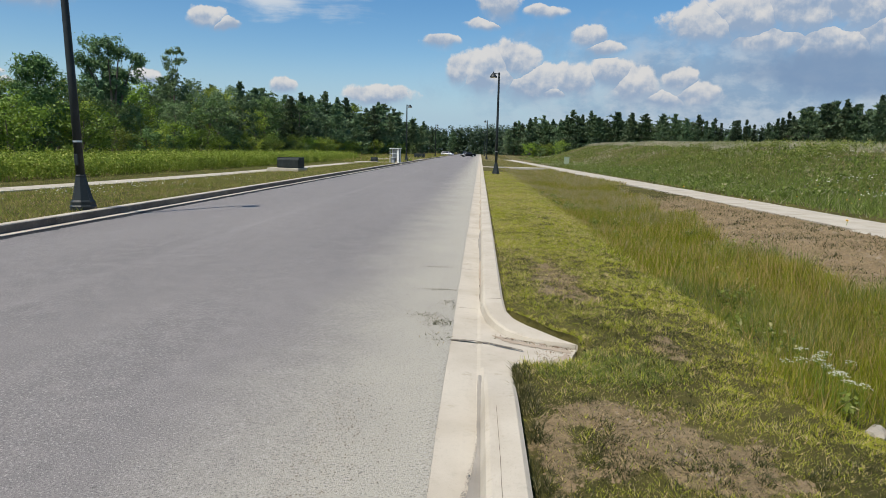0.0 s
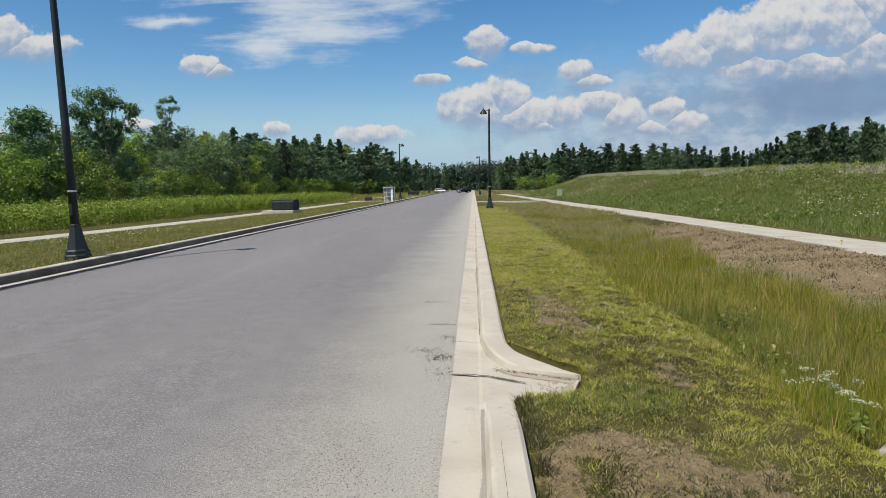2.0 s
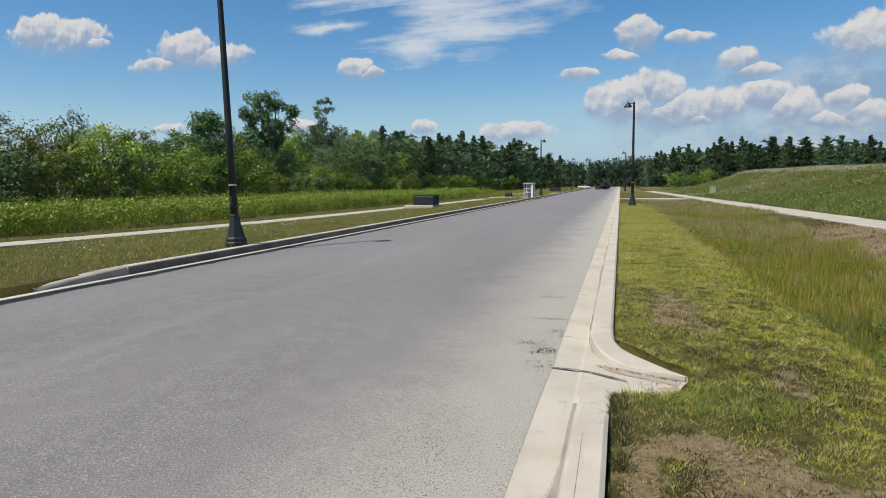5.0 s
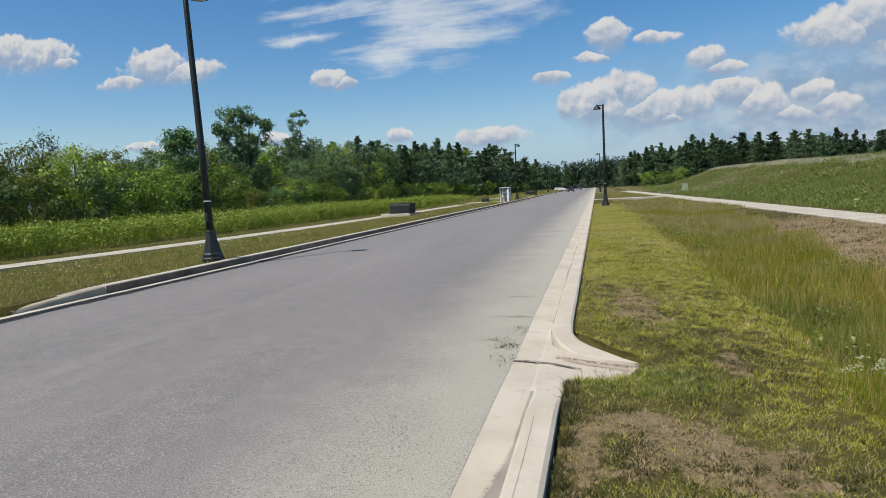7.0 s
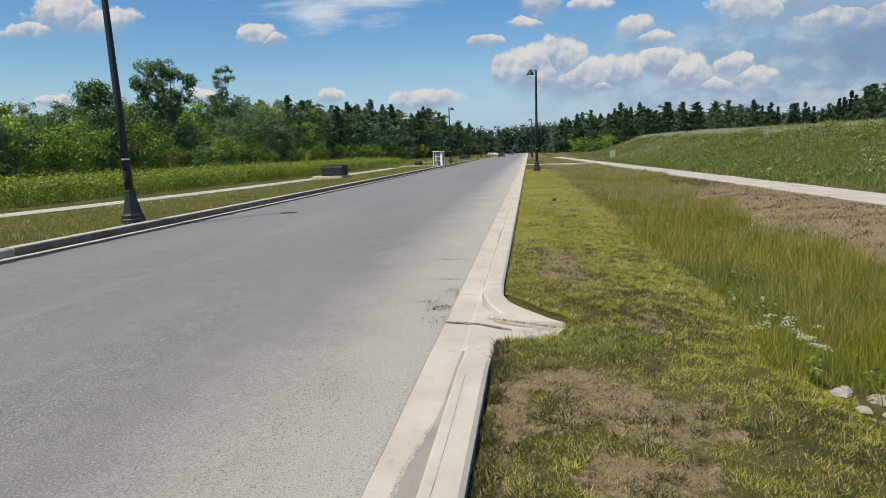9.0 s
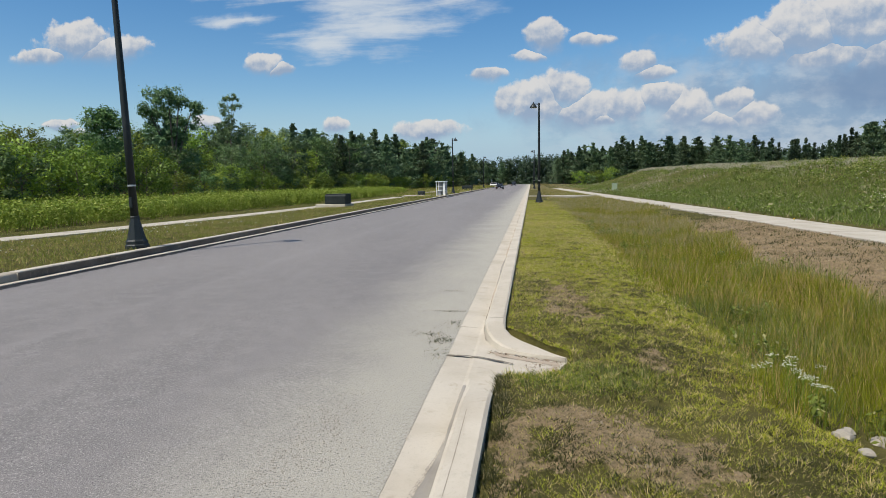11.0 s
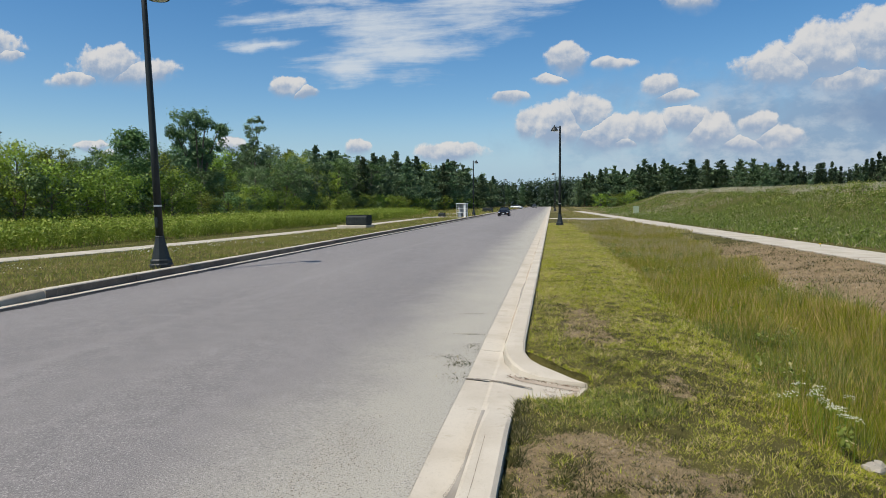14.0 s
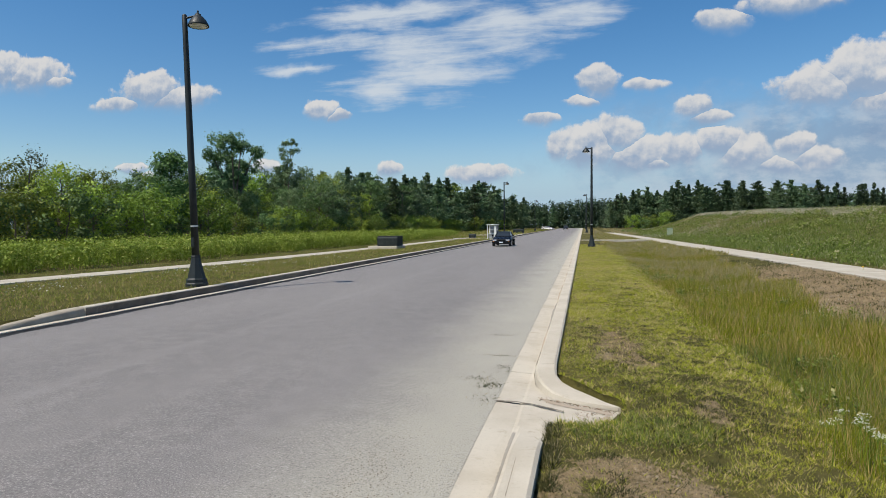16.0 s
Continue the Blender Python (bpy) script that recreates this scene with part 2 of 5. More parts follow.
HEADLIGHT = mat_paint("headlight", (0.75, 0.78, 0.8), 0.12, 0.0, 0.05, 0.8)
TAIL = mat_paint("amber_lens", (0.6, 0.22, 0.03), 0.25)
PLATE = mat_paint("number_plate", (0.7, 0.72, 0.75), 0.4)
CLOD = mat_concrete("clod", (0.215, 0.155, 0.085), (0.145, 0.104, 0.056))
STONE = mat_concrete("stone", (0.35, 0.315, 0.25), (0.25, 0.22, 0.175))
FEATHER = mat_paint("blue_black_feathers", (0.012, 0.013, 0.02), 0.5)
RUFOUS = mat_paint("rufous_feathers", (0.22, 0.08, 0.03), 0.7)


# ---- mesh helpers ----
def link(name, bm, material, parent=None, smooth=False):
    me = bpy.data.meshes.new(name)
    bmesh.ops.recalc_face_normals(bm, faces=bm.faces)
    bm.to_mesh(me)
    bm.free()
    me.materials.append(material)
    if smooth:
        me.polygons.foreach_set("use_smooth", [True] * len(me.polygons))
    ob = new(name, me)
    if parent:
        ob.parent = parent
    return ob


def part(name, bm, material, parent, label="", smooth=False):
    return tagged(link(name, bm, material, parent, smooth), label)


def thing(name, label, category, m=None, group=""):
    ob = tagged(new(name), label, category, group)
    ob.empty_display_size = 0.2
    if m is not None:
        ob.matrix_basis = m
    return ob


def mesh_arrays(name, verts, faces, material, smooth=False):
    """A mesh from numpy arrays; faces is an (n, 3) or (n, 4) array."""
    me = bpy.data.meshes.new(name)
    n, k = faces.shape
    me.vertices.add(len(verts))
    me.vertices.foreach_set("co", np.ascontiguousarray(verts, dtype=np.float32).ravel())
    me.loops.add(n * k)
    me.loops.foreach_set("vertex_index", np.ascontiguousarray(faces, dtype=np.int32).ravel())
    me.polygons.add(n)
    me.polygons.foreach_set("loop_start", np.arange(0, n * k, k, dtype=np.int32))
    me.polygons.foreach_set("loop_total", np.full(n, k, dtype=np.int32))
    if smooth:
        me.polygons.foreach_set("use_smooth", np.ones(n, dtype=bool))
    me.update(calc_edges=True)
    me.materials.append(material)
    return me


def box(bm, x0, x1, y0, y1, z0, z1, bevel=0.0):
    r = bmesh.ops.create_cube(bm, size=1.0)
    for v in r["verts"]:
        v.co = Vector((x0 + (v.co.x + 0.5) * (x1 - x0), y0 + (v.co.y + 0.5) * (y1 - y0), z0 + (v.co.z + 0.5) * (z1 - z0)))
    if bevel:
        es = list({e for v in r["verts"] for e in v.link_edges})
        bmesh.ops.bevel(bm, geom=es, offset=bevel, segments=2, affect="EDGES", profile=0.6)
    return bm


def one_box(*a, **k):
    return box(bmesh.new(), *a, **k)


def lathe(rings, n=16, turn=0.0, cap=True, bm=None, axis=None):
    """A turned body from (radius, height) rings."""
    bm = bm or bmesh.new()
    m = axis or Matrix.Identity(4)
    loops = []
    for r, z in rings:
        loops.append([bm.verts.new(m @ Vector((r * math.cos(turn + math.tau * i / n), r * math.sin(turn + math.tau * i / n), z))) for i in range(n)])
    for a, b in zip(loops, loops[1:]):
        for i in range(n):
            bm.faces.new((a[i], a[(i + 1) % n], b[(i + 1) % n], b[i]))
    if cap:
        bm.faces.new(loops[0][::-1]), bm.faces.new(loops[-1])
    return bm


def rod(bm, a, b, r0, r1, n=6):
    a, b = Vector(a), Vector(b)
    q = (b - a).to_track_quat("Z", "Y").to_matrix().to_4x4()
    return lathe([(r0, 0), (r1, (b - a).length)], n, bm=bm, axis=Matrix.Translation(a) @ q)


def strip(rows):
    """A sheet of quads through rows of points."""
    bm = bmesh.new()
    vs = [[bm.verts.new(p) for p in row] for row in rows]
    for a, b in zip(vs, vs[1:]):
        for i in range(len(a) - 1):
            bm.faces.new((a[i], a[i + 1], b[i + 1], b[i]))
    return bm


def hash2(ix, iy, seed):
    h = (ix.astype(np.int64) * 374761393 + iy.astype(np.int64) * 668265263 + seed * 982451653) & 0x7FFFFFFF
    h = ((h ^ (h >> 13)) * 1274126177) & 0x7FFFFFFF
    return ((h ^ (h >> 16)) & 0xFFFF) / 65535.0


def vnoise(x, y, scale, seed=0):
    """Smooth value noise, 0 to 1, of arrays."""
    x, y = np.asarray(x, float) * scale, np.asarray(y, float) * scale
    ix, iy = np.floor(x), np.floor(y)
    fx, fy = x - ix, y - iy
    fx, fy = fx * fx * (3 - 2 * fx), fy * fy * (3 - 2 * fy)
    a, b = hash2(ix, iy, seed), hash2(ix + 1, iy, seed)
    c, d = hash2(ix, iy + 1, seed), hash2(ix + 1, iy + 1, seed)
    return (a * (1 - fx) + b * fx) * (1 - fy) + (c * (1 - fx) + d * fx) * fy


def fbm(x, y, scale, seed=0):
    return sum(vnoise(x, y, scale * 2 ** i, seed + i) * 0.5 ** (i + 1) for i in range(4)) / 0.9375


def step(a, b, x):
    t = np.clip((x - a) / (b - a), 0, 1)
    return t * t * (3 - 2 * t)


# ---- the lie of the land ----
ROAD_L, ROAD_R = -8.07, -0.27
ROAD_END = 262.0


def left_path_x(y):
    """The near edge of the path west of the road."""
    return -12.55 - 2.9 * np.exp(-(np.asarray(y, float) - 14) / 14)


def right_path_x(y):
    """The near edge of the path east of the road."""
    return 8.5 - 0.042 * (np.clip(np.asarray(y, float), 8, 118) - 18)


def ground_z(x, y):
    x, y = np.asarray(x, float), np.asarray(y, float)
    dip = 1 - step(38, 75, y)
    z = np.interp(x, [0.23, 0.29, 0.35, 0.7, 1.6, 2.2, 3.1, 4.2, 5.0, 6.4, 7.7, 8.0, 10.0, 11], [0.06, 0.058, 0.055, 0.05, 0.03, -0.03, -0.3, -0.42, -0.3, -0.12, -0.02, 0.0, 0.0, 0.03])
    z = np.where((x > 0.2) & (x < 0.31) & (y < 4.7), 0.035, z)
    z = np.where(z < 0, z * (0.25 + 0.75 * dip), z)
    west = np.interp(-x, [8.5, 9.5, 12.5, 17, 30], [0.1, 0.13, 0.06, 0.0, -0.1])
    z = np.where(x < -4, west, z)
    crest = np.interp(y, [25, 43, 86, 140], [1.85, 2.2, 2.95, 3.5]) + 0.35 * (vnoise(x, y, 0.09, 5) - 0.5)
    mound = crest * step(12.5, 27, x + 1.5 * (vnoise(x, y, 0.11, 9) - 0.5)) * (1 - step(138, 186, y)) * (1 - 0.4 * step(34, 90, x))
    z = z + mound
    z = z + 0.09 * (fbm(x, y, 3.1, 61) - 0.5) * step(4.4, 5.4, x) * (1 - step(7.6, 8.2, x)) * step(30, 20, y)
    lump = (fbm(x, y, 1.7, 3) - 0.5) * 0.07 + (fbm(x, y, 7, 4) - 0.5) * 0.05 * step(110, 20, y)
    z = z + lump * step(0.23, 0.8, np.maximum(x, -8.7 - x))
    z = np.where((x > -8.54) & (x < 0.225), -0.25, z)
    apron = (x < 0.8) & (y > 4.6) & (y < 6.25) & (x > -4)
    apron &= (y > 4.66 + 0.7 * np.maximum(0, x - 0.6)) & (y < 6.3 - 1.5 * np.maximum(0, x - 0.25))
    z = np.where(apron, -0.12, z)
    rp = right_path_x(y)
    z = np.where((x > rp - 0.1) & (x < rp + 1.9), -0.06, z)
    lp = left_path_x(y)
    z = np.where((x < lp + 0.05) & (x > lp - 1.5), z - 0.14, z)
    return z


DIRT = [(1.05, 3.3, 0.5, 0.5), (0.7, 3.75, 0.4, 0.22), (1.35, 3.4, 0.3, 0.16), (1.0, 2.45, 0.3, 0.2), (0.4, 3.3, 0.14, 0.5), (0.93, 7.9, 0.26, 1.35), (1.05, 6.9, 0.22, 0.3), (1.55, 5.2, 0.1, 0.3), (0.36, 2.2, 0.1, 0.6)]


def dirt_at(x, y):
    """How bare the soil is, 0 to 1."""
    x, y = np.asarray(x, float), np.asarray(y, float)
    n = 0.55 * (fbm(x, y, 2.2, 21) - 0.5) + 0.75 * (fbm(x, y, 7.0, 22) - 0.5)
    v = np.zeros_like(x)
    for cx, cy, rx, ry in DIRT:
        v = np.maximum(v, 1.2 - np.hypot((x - cx) / rx, (y - cy) / ry) * 0.7 + n * 1.5)
    bank = step(4.5, 5.4, x + n * 1.2) * (1 - step(0, 0.1, x - right_path_x(y) + 0.1)) * (1 - step(19, 30, y + 6 * n)) * (0.8 + n)
    return np.clip(np.maximum(v * step(3.2, 2.4, x), bank), 0, 1)


def spread(parts):
    return np.unique(np.concatenate([np.arange(a, b, s) for a, b, s in parts] + [np.array([0.22, 0.24, -8.53, -8.55])]))


def build_ground():
    gx = spread([(-3200, -400, 400), (-400, -60, 20), (-60, -20, 2), (-20, -8.7, 0.4), (-8.6, 0.2, 2.2), (0.24, 3.4, 0.09), (3.4, 11, 0.2), (11, 40, 0.8), (40, 120, 5), (120, 400, 40), (400, 3201, 400)])
    gy = np.unique(np.concatenate([np.arange(a, b, s) for a, b, s in [(-600, -40, 80), (-40, 0, 4), (0, 14, 0.1), (14, 40, 0.4), (40, 160, 2), (160, 400, 20), (400, 3201, 350)]]))
    X, Y = np.meshgrid(gx, gy)
    V = np.stack([X, Y, ground_z(X, Y)], -1).reshape(-1, 3)
    i = (np.arange(len(gy) - 1)[:, None] * len(gx) + np.arange(len(gx) - 1)[None, :]).ravel()
    F = np.stack([i, i + 1, i + 1 + len(gx), i + len(gx)], -1)
    me = mesh_arrays("ground", V, F, GROUND, True)
    at = me.attributes.new("dirt", "FLOAT", "POINT")
    at.data.foreach_set("value", dirt_at(V[:, 0], V[:, 1]).astype(np.float32))
    tagged(new("ground", me), "uneven grassy ground with bare brown soil patches and a mound", "ground", kind="structure")


def build_road():
    ys = np.concatenate([np.arange(-40, 0, 4), np.arange(0, 14, 0.06), np.arange(14, 30, 0.5), np.arange(30, ROAD_END + 6, 6)])
    rng = np.random.RandomState(4)
    rows = []
    for y in ys:
        wob = 0.012 + 0.016 * (float(fbm(np.array([0.0]), np.array([y]), 1.3, 71)[0]) - 0.5) + 0.003 * (rng.rand() - 0.5)
        rows.append([(ROAD_L - 0.0, y, -0.03), (ROAD_L + 1.2, y, 0.008), (ROAD_L + 2.4, y, 0.03), (-4.2, y, 0.045), (ROAD_R - 2, y, 0.03), (ROAD_R - 0.03, y, 0.011), (ROAD_R + wob, y, 0.0075), (ROAD_R + wob + 0.004, y, -0.2)])
    tagged(link("road", strip(rows), ASPHALT), "worn pale grey asphalt road dusty along the gutter", "road", kind="structure")


def extrude_profile(profile, y0, y1, mirror=None):
    """A length of kerb from an (x, z) outline."""
    bm = bmesh.new()
    pts = [(mirror - x if mirror is not None else x, z) for x, z in profile]
    a = [bm.verts.new((x, y0, z)) for x, z in pts]
    b = [bm.verts.new((x, y1, z)) for x, z in pts]
    n = len(pts)
    for i in range(n):
        bm.faces.new((a[i], a[(i + 1) % n], b[(i + 1) % n], b[i]))
    bm.faces.new(a[::-1]), bm.faces.new(b)
    return bm


KERB = [(-0.27, 0.006), (-0.03, -0.012), (-0.005, -0.006), (0.022, 0.085), (0.045, 0.105), (0.205, 0.112), (0.23, 0.095), (0.235, -0.25), (-0.27, -0.25)]
GUTTER = [(-0.27, 0.006), (-0.03, -0.012), (0.0, -0.004), (0.0, -0.25), (-0.27, -0.25)]


def build_kerbs():
    root = tagged(new("kerb_east"), "pale concrete kerb with gutter and a spillway cut", "kerb", kind="structure")
    cuts = [6.45, 8.6, 11.6, 14.6, 17.6, 20.6, 23.6, 26.6, 29.6, 32.6, 35.6, 38.6, 41.6, 44.6, 50, 56, 62, 70, 80, 95, 110, 130, 150, 180, 220, ROAD_END]
    for a, b in zip(cuts, cuts[1:]):
        part("kerb_segment", extrude_profile(KERB, a + 0.006, b - 0.006), CONCRETE, root)
    for a, b in ((-40, -20), (-20, -8), (-8, 3.709)):
        part("kerb_segment", extrude_profile(KERB, a + 0.004, b - 0.004), CONCRETE, root)
    # the kerb sinks to the gutter beside the cut
    rows = []
    for i in range(9):
        s = i / 8
        drop = 1 - step(0.0, 1.0, s)
        rows.append([(x, 3.705 + 0.925 * s, (z if z < 0 else 0.004 + (z - 0.004) * drop) if j > 2 else z) for j, (x, z) in enumerate(KERB)])
    bm = strip(rows)
    part("kerb_ramp", bm, CONCRETE, root)
    part("gutter_slab", extrude_profile(GUTTER, 5.30, 6.445), CONCRETE, root)
    part("gutter_slab", extrude_profile(GUTTER, 4.631, 5.265), CONCRETE, root)
    # spillway floor
    near = [(0.0, 4.635), (0.25, 4.635), (0.46, 4.65), (0.62, 4.69), (0.71, 4.93), (0.8, 5.22)]
    flow = [(0.0, 6.36), (0.05, 5.92), (0.2, 5.53), (0.36, 5.4), (0.58, 5.33), (0.81, 5.26)]
    rows = []
    for (ax, ay), (bx, by) in zip(near, flow):
        rows.append([(ax, ay, -0.2)] + [(ax + (bx - ax) * s, ay + (by - ay) * s, -0.004 - 0.035 * (ax + (bx - ax) * s)) for s in (0, 0.25, 0.5, 0.75, 1.0)])
    part("spillway_floor", strip(rows), CONCRETE, root)
    # raised wing that curls away from the road
    flow2 = [(0.0, 6.44), (0.01, 6.25), (0.05, 5.95), (0.12, 5.7), (0.21, 5.53), (0.36, 5.41), (0.58, 5.34), (0.8, 5.27)]
    outer = [(0.235, 6.44), (0.236, 6.28), (0.25, 6.06), (0.31, 5.88), (0.42, 5.75), (0.58, 5.58), (0.71, 5.4), (0.82, 5.26)]
    rows = []
    for i, ((ax, ay), (bx, by)) in enumerate(zip(flow2, outer)):
        h = 0.108 - 0.1 * step(0, 6.5, i)
        p = lambda s, z: (ax + (bx - ax) * s, ay + (by - ay) * s, z)
        rows.append([p(0, -0.03), p(0.07, h * 0.75), p(0.16, h), p(0.9, h + 0.003), p(1.0, h - 0.012), p(1.02, -0.25)])
    part("kerb_wing", strip(rows), CONCRETE, root)
    # joint across the gutter and silt in the cut
    rng = random.Random(5)
    for name, pts, w in (("joint", [(-0.26, 5.285), (-0.1, 5.285), (0.05, 5.25), (0.2, 5.17), (0.36, 5.09)], 0.018), ("joint", [(0.09, 3.66), (0.094, 3.0), (0.087, 2.0)], 0.0014), ("joint", [(0.0, 14), (0.0, 10), (0.0, 8), (0.0, 6.6)], 0.013)):
        rows = []
        fine = []
        for (ax, ay), (bx, by) in zip(pts, pts[1:]):
            fine += [(ax + (bx - ax) * s / 12, ay + (by - ay) * s / 12) for s in range(12)]
        for x, y in fine:
            d = w * rng.uniform(0.4, 1.3)
            z = 0.0 if abs(x) < 0.03 else (0.004 - 0.03 * max(x, 0) if y > 4.7 else 0.1045)
            if abs(pts[0][0] - pts[-1][0]) > 0.3:
                rows.append([(x, y - d, z + 0.004), (x, y + d, z + 0.004)])
            else:
                rows.append([(x - d, y, z + 0.004), (x + d, y, z + 0.004)])
        part(name, strip(rows), JOINT, root, "dark gritty joint")
    # patches of dirt that lie along the foot of the kerb
    for i in range(11):
        y0 = 7.4 + 26 * rng.random() ** 1.3
        m, ln = 20, rng.uniform(0.8, 3.2)
        wd = rng.uniform(0.01, 0.035)
        rows = []
        for j in range(m + 1):
            w = wd * math.sin(math.pi * (j + 0.3) / (m + 0.6)) * rng.uniform(0.5, 1.2)
            rows.append([(-0.01 - w, y0 + ln * j / m, -0.004 + 0.02 * w + 0.004), (-0.006 - w * 0.4, y0 + ln * j / m, 0.006), (0.006, y0 + ln * j / m, 0.026)])
        part("gutter_dirt", strip(rows), SILT_STAIN if i % 3 else GRIT, root, "brown dirt along the kerb foot")
    # wedge of grit lying in the near gutter
    rows = []
    for i in range(40):
        y = 4.45 - i * 0.06
        wdt = (0.01 + 0.085 * step(3.4, 2.4, y)) * (0.9 + 0.2 * rng.random())
        rows.append([(-0.012 - wdt, y, 0.002), (-0.008 - wdt * 0.5, y, 0.006), (0.006, y, 0.004)])
    part("gutter_grit", strip(rows), GRIT, root, "grey grit washed into the gutter")
    west = tagged(new("kerb_west"), "pale concrete kerb with shaded face and gutter strip", "kerb", kind="structure")
    cuts = [9.5, 12, 15, 18, 21, 24, 27, 30, 33, 36, 39, 42, 46, 50, 56, 62, 70, 80, 95, 110, 130, 150, 180, 220, ROAD_END]
    M = -8.36
    TALLER = [(-0.295, 0.012), (-0.28, 0.016), (-0.03, -0.006), (0.004, -0.006), (0.006, 0.13), (0.016, 0.146), (0.19, 0.15), (0.21, 0.135), (0.215, -0.25), (-0.295, -0.25)]
    # thin plate of darker concrete over the road side of each kerb length
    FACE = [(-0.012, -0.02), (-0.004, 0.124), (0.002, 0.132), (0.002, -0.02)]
    for a, b in zip(cuts, cuts[1:]):
        part("kerb_segment", extrude_profile(TALLER, a + 0.005, b - 0.005, M), CONCRETE, west)
        part("kerb_face", extrude_profile(FACE, a + 0.007, b - 0.007, M), DARK_CONCRETE, west, "dark kerb face")
    for a, b in ((-40, -20), (-20, -8), (-8, -1), (-1, 5.6)):
        part("kerb_segment", extrude_profile(TALLER, a + 0.005, b - 0.005, M), CONCRETE, west)
        part("kerb_face", extrude_profile(FACE, a + 0.007, b - 0.007, M), DARK_CONCRETE, west, "dark kerb face")
    part("gutter_slab", extrude_profile([(-0.29, 0.016), (-0.03, -0.006), (0.0, -0.006), (0.0, -0.25), (-0.29, -0.25)], 5.6, 9.5, M), CONCRETE, west)
    # near-black strip over the gutter lip, painted in place of the lip's shadow
    rows = []
    for i in range(400):
        y = 3 + 0.2 * i
        d = 0.11 * rng.uniform(0.4, 1.2)
        rows.append([(ROAD_L + 0.009, y, 0.004), (ROAD_L + 0.014 + 0.5 * d, y, -0.018), (ROAD_L + 1.3 * d, y, -0.029 + 0.044 * d)])
    part("seam", strip(rows), RUBBER, west, "dark seam strip with the gutter lip's shade painted in")
    rows = []
    for i in range(11):
        s = i / 10
        h = 0.035 + 0.108 * (1 - s) ** 0.8
        y = 9.495 - 1.9 * s
        inner, outer = M - 0.0 - 0.03 * s, M - 0.235 - 0.55 * s * (1 - s) + 0.2 * s
        rows.append([(inner, y, -0.05), (inner - 0.02, y, h * 0.8), (inner - 0.06, y, h), (outer, y, h + 0.002), (outer - 0.02, y, -0.25)])
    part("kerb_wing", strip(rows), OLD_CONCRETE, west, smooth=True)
    rows = []
    for i in range(7):
        s = i / 6
        h = 0.035 + 0.108 * (1 - s) ** 0.8
        y = 5.6 + 1.6 * s
        inner, outer = M - 0.0 - 0.3 * s, M - 0.235 - 0.45 * s
        rows.append([(inner, y, -0.05), (inner - 0.02, y, h * 0.8), (inner - 0.06, y, h), (outer, y, h + 0.002), (outer - 0.02, y, -0.25)])
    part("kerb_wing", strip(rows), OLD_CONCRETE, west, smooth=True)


def build_paths():
    east = tagged(new("path_east"), "pale concrete footpath in slabs beside the mound", "path", kind="structure")
    y = -12.0
    rng = random.Random(8)
    while y < 118:
        n = 1.8 if y < 70 else 6
        w0 = -0.35 if y + n < 16.7 else 0.0
        z = 0.012 + rng.uniform(-0.006, 0.006)
        bm = box(bmesh.new(), w0, 1.75, y + 0.008, y + n - 0.008, -0.2, z, 0.012)
        for v in bm.verts:
            v.co.x += float(right_path_x(v.co.y))
        part("slab", bm, PATH_CONCRETE, east)
        y += n
    west = tagged(new("path_west"), "narrow pale concrete footpath along the weeds", "path", kind="structure")
    y = 2.0
    while y < 66:
        n = 1.6
        a, b = float(left_path_x(y + 0.01)), float(left_path_x(y + n - 0.01))
        z = 0.06
        rows = [[(a + 0.0, y + 0.01, -0.2), (a, y + 0.01, z), (a - 1.4, y + 0.01, z), (a - 1.4, y + 0.01, -0.2)], [(b, y + n - 0.01, -0.2), (b, y + n - 0.01, z), (b - 1.4, y + n - 0.01, z), (b - 1.4, y + n - 0.01, -0.2)]]
        part("slab", strip(rows), PATH_CONCRETE, west)
        y += n
    # a cross path from the kerb to the footpath
    cross = tagged(new("path_crossing"), "concrete ramp from the kerb to the footpath", "path", kind="structure")
    part("slab", one_box(0.24, 6.5, 60.5, 62.3, -0.1, 0.09, 0.01), PATH_CONCRETE, cross)
    part("slab", one_box(-15.0, -8.6, 90, 98, -0.1, 0.14, 0.01), PATH_CONCRETE, cross)
    part("slab", one_box(-13.6, -8.6, 68.2, 71.0, -0.1, 0.13, 0.01), PATH_CONCRETE, cross)


# ---- sky backdrop with fair-weather clouds ----
# lobes of cumulus: bearing, height, half width, half height, each by distance
WEST_CUMULUS = [(-1.015, 0.283, 0.087, 0.033), (-1.079, 0.293, 0.077, 0.038), (-0.953, 0.271, 0.034, 0.012), (-0.757, 0.242, 0.066, 0.036), (-0.7, 0.226, 0.075, 0.026),
                (-0.816, 0.223, 0.056, 0.016), (-0.431, 0.194, 0.03, 0.019), (-0.398, 0.184, 0.026, 0.01),
                (-0.16, 0.078, 0.054, 0.02), (-0.311, 0.091, 0.021, 0.017), (-0.533, 0.101, 0.027, 0.015), (-0.796, 0.106, 0.033, 0.012), (-0.761, 0.087, 0.018, 0.012)]
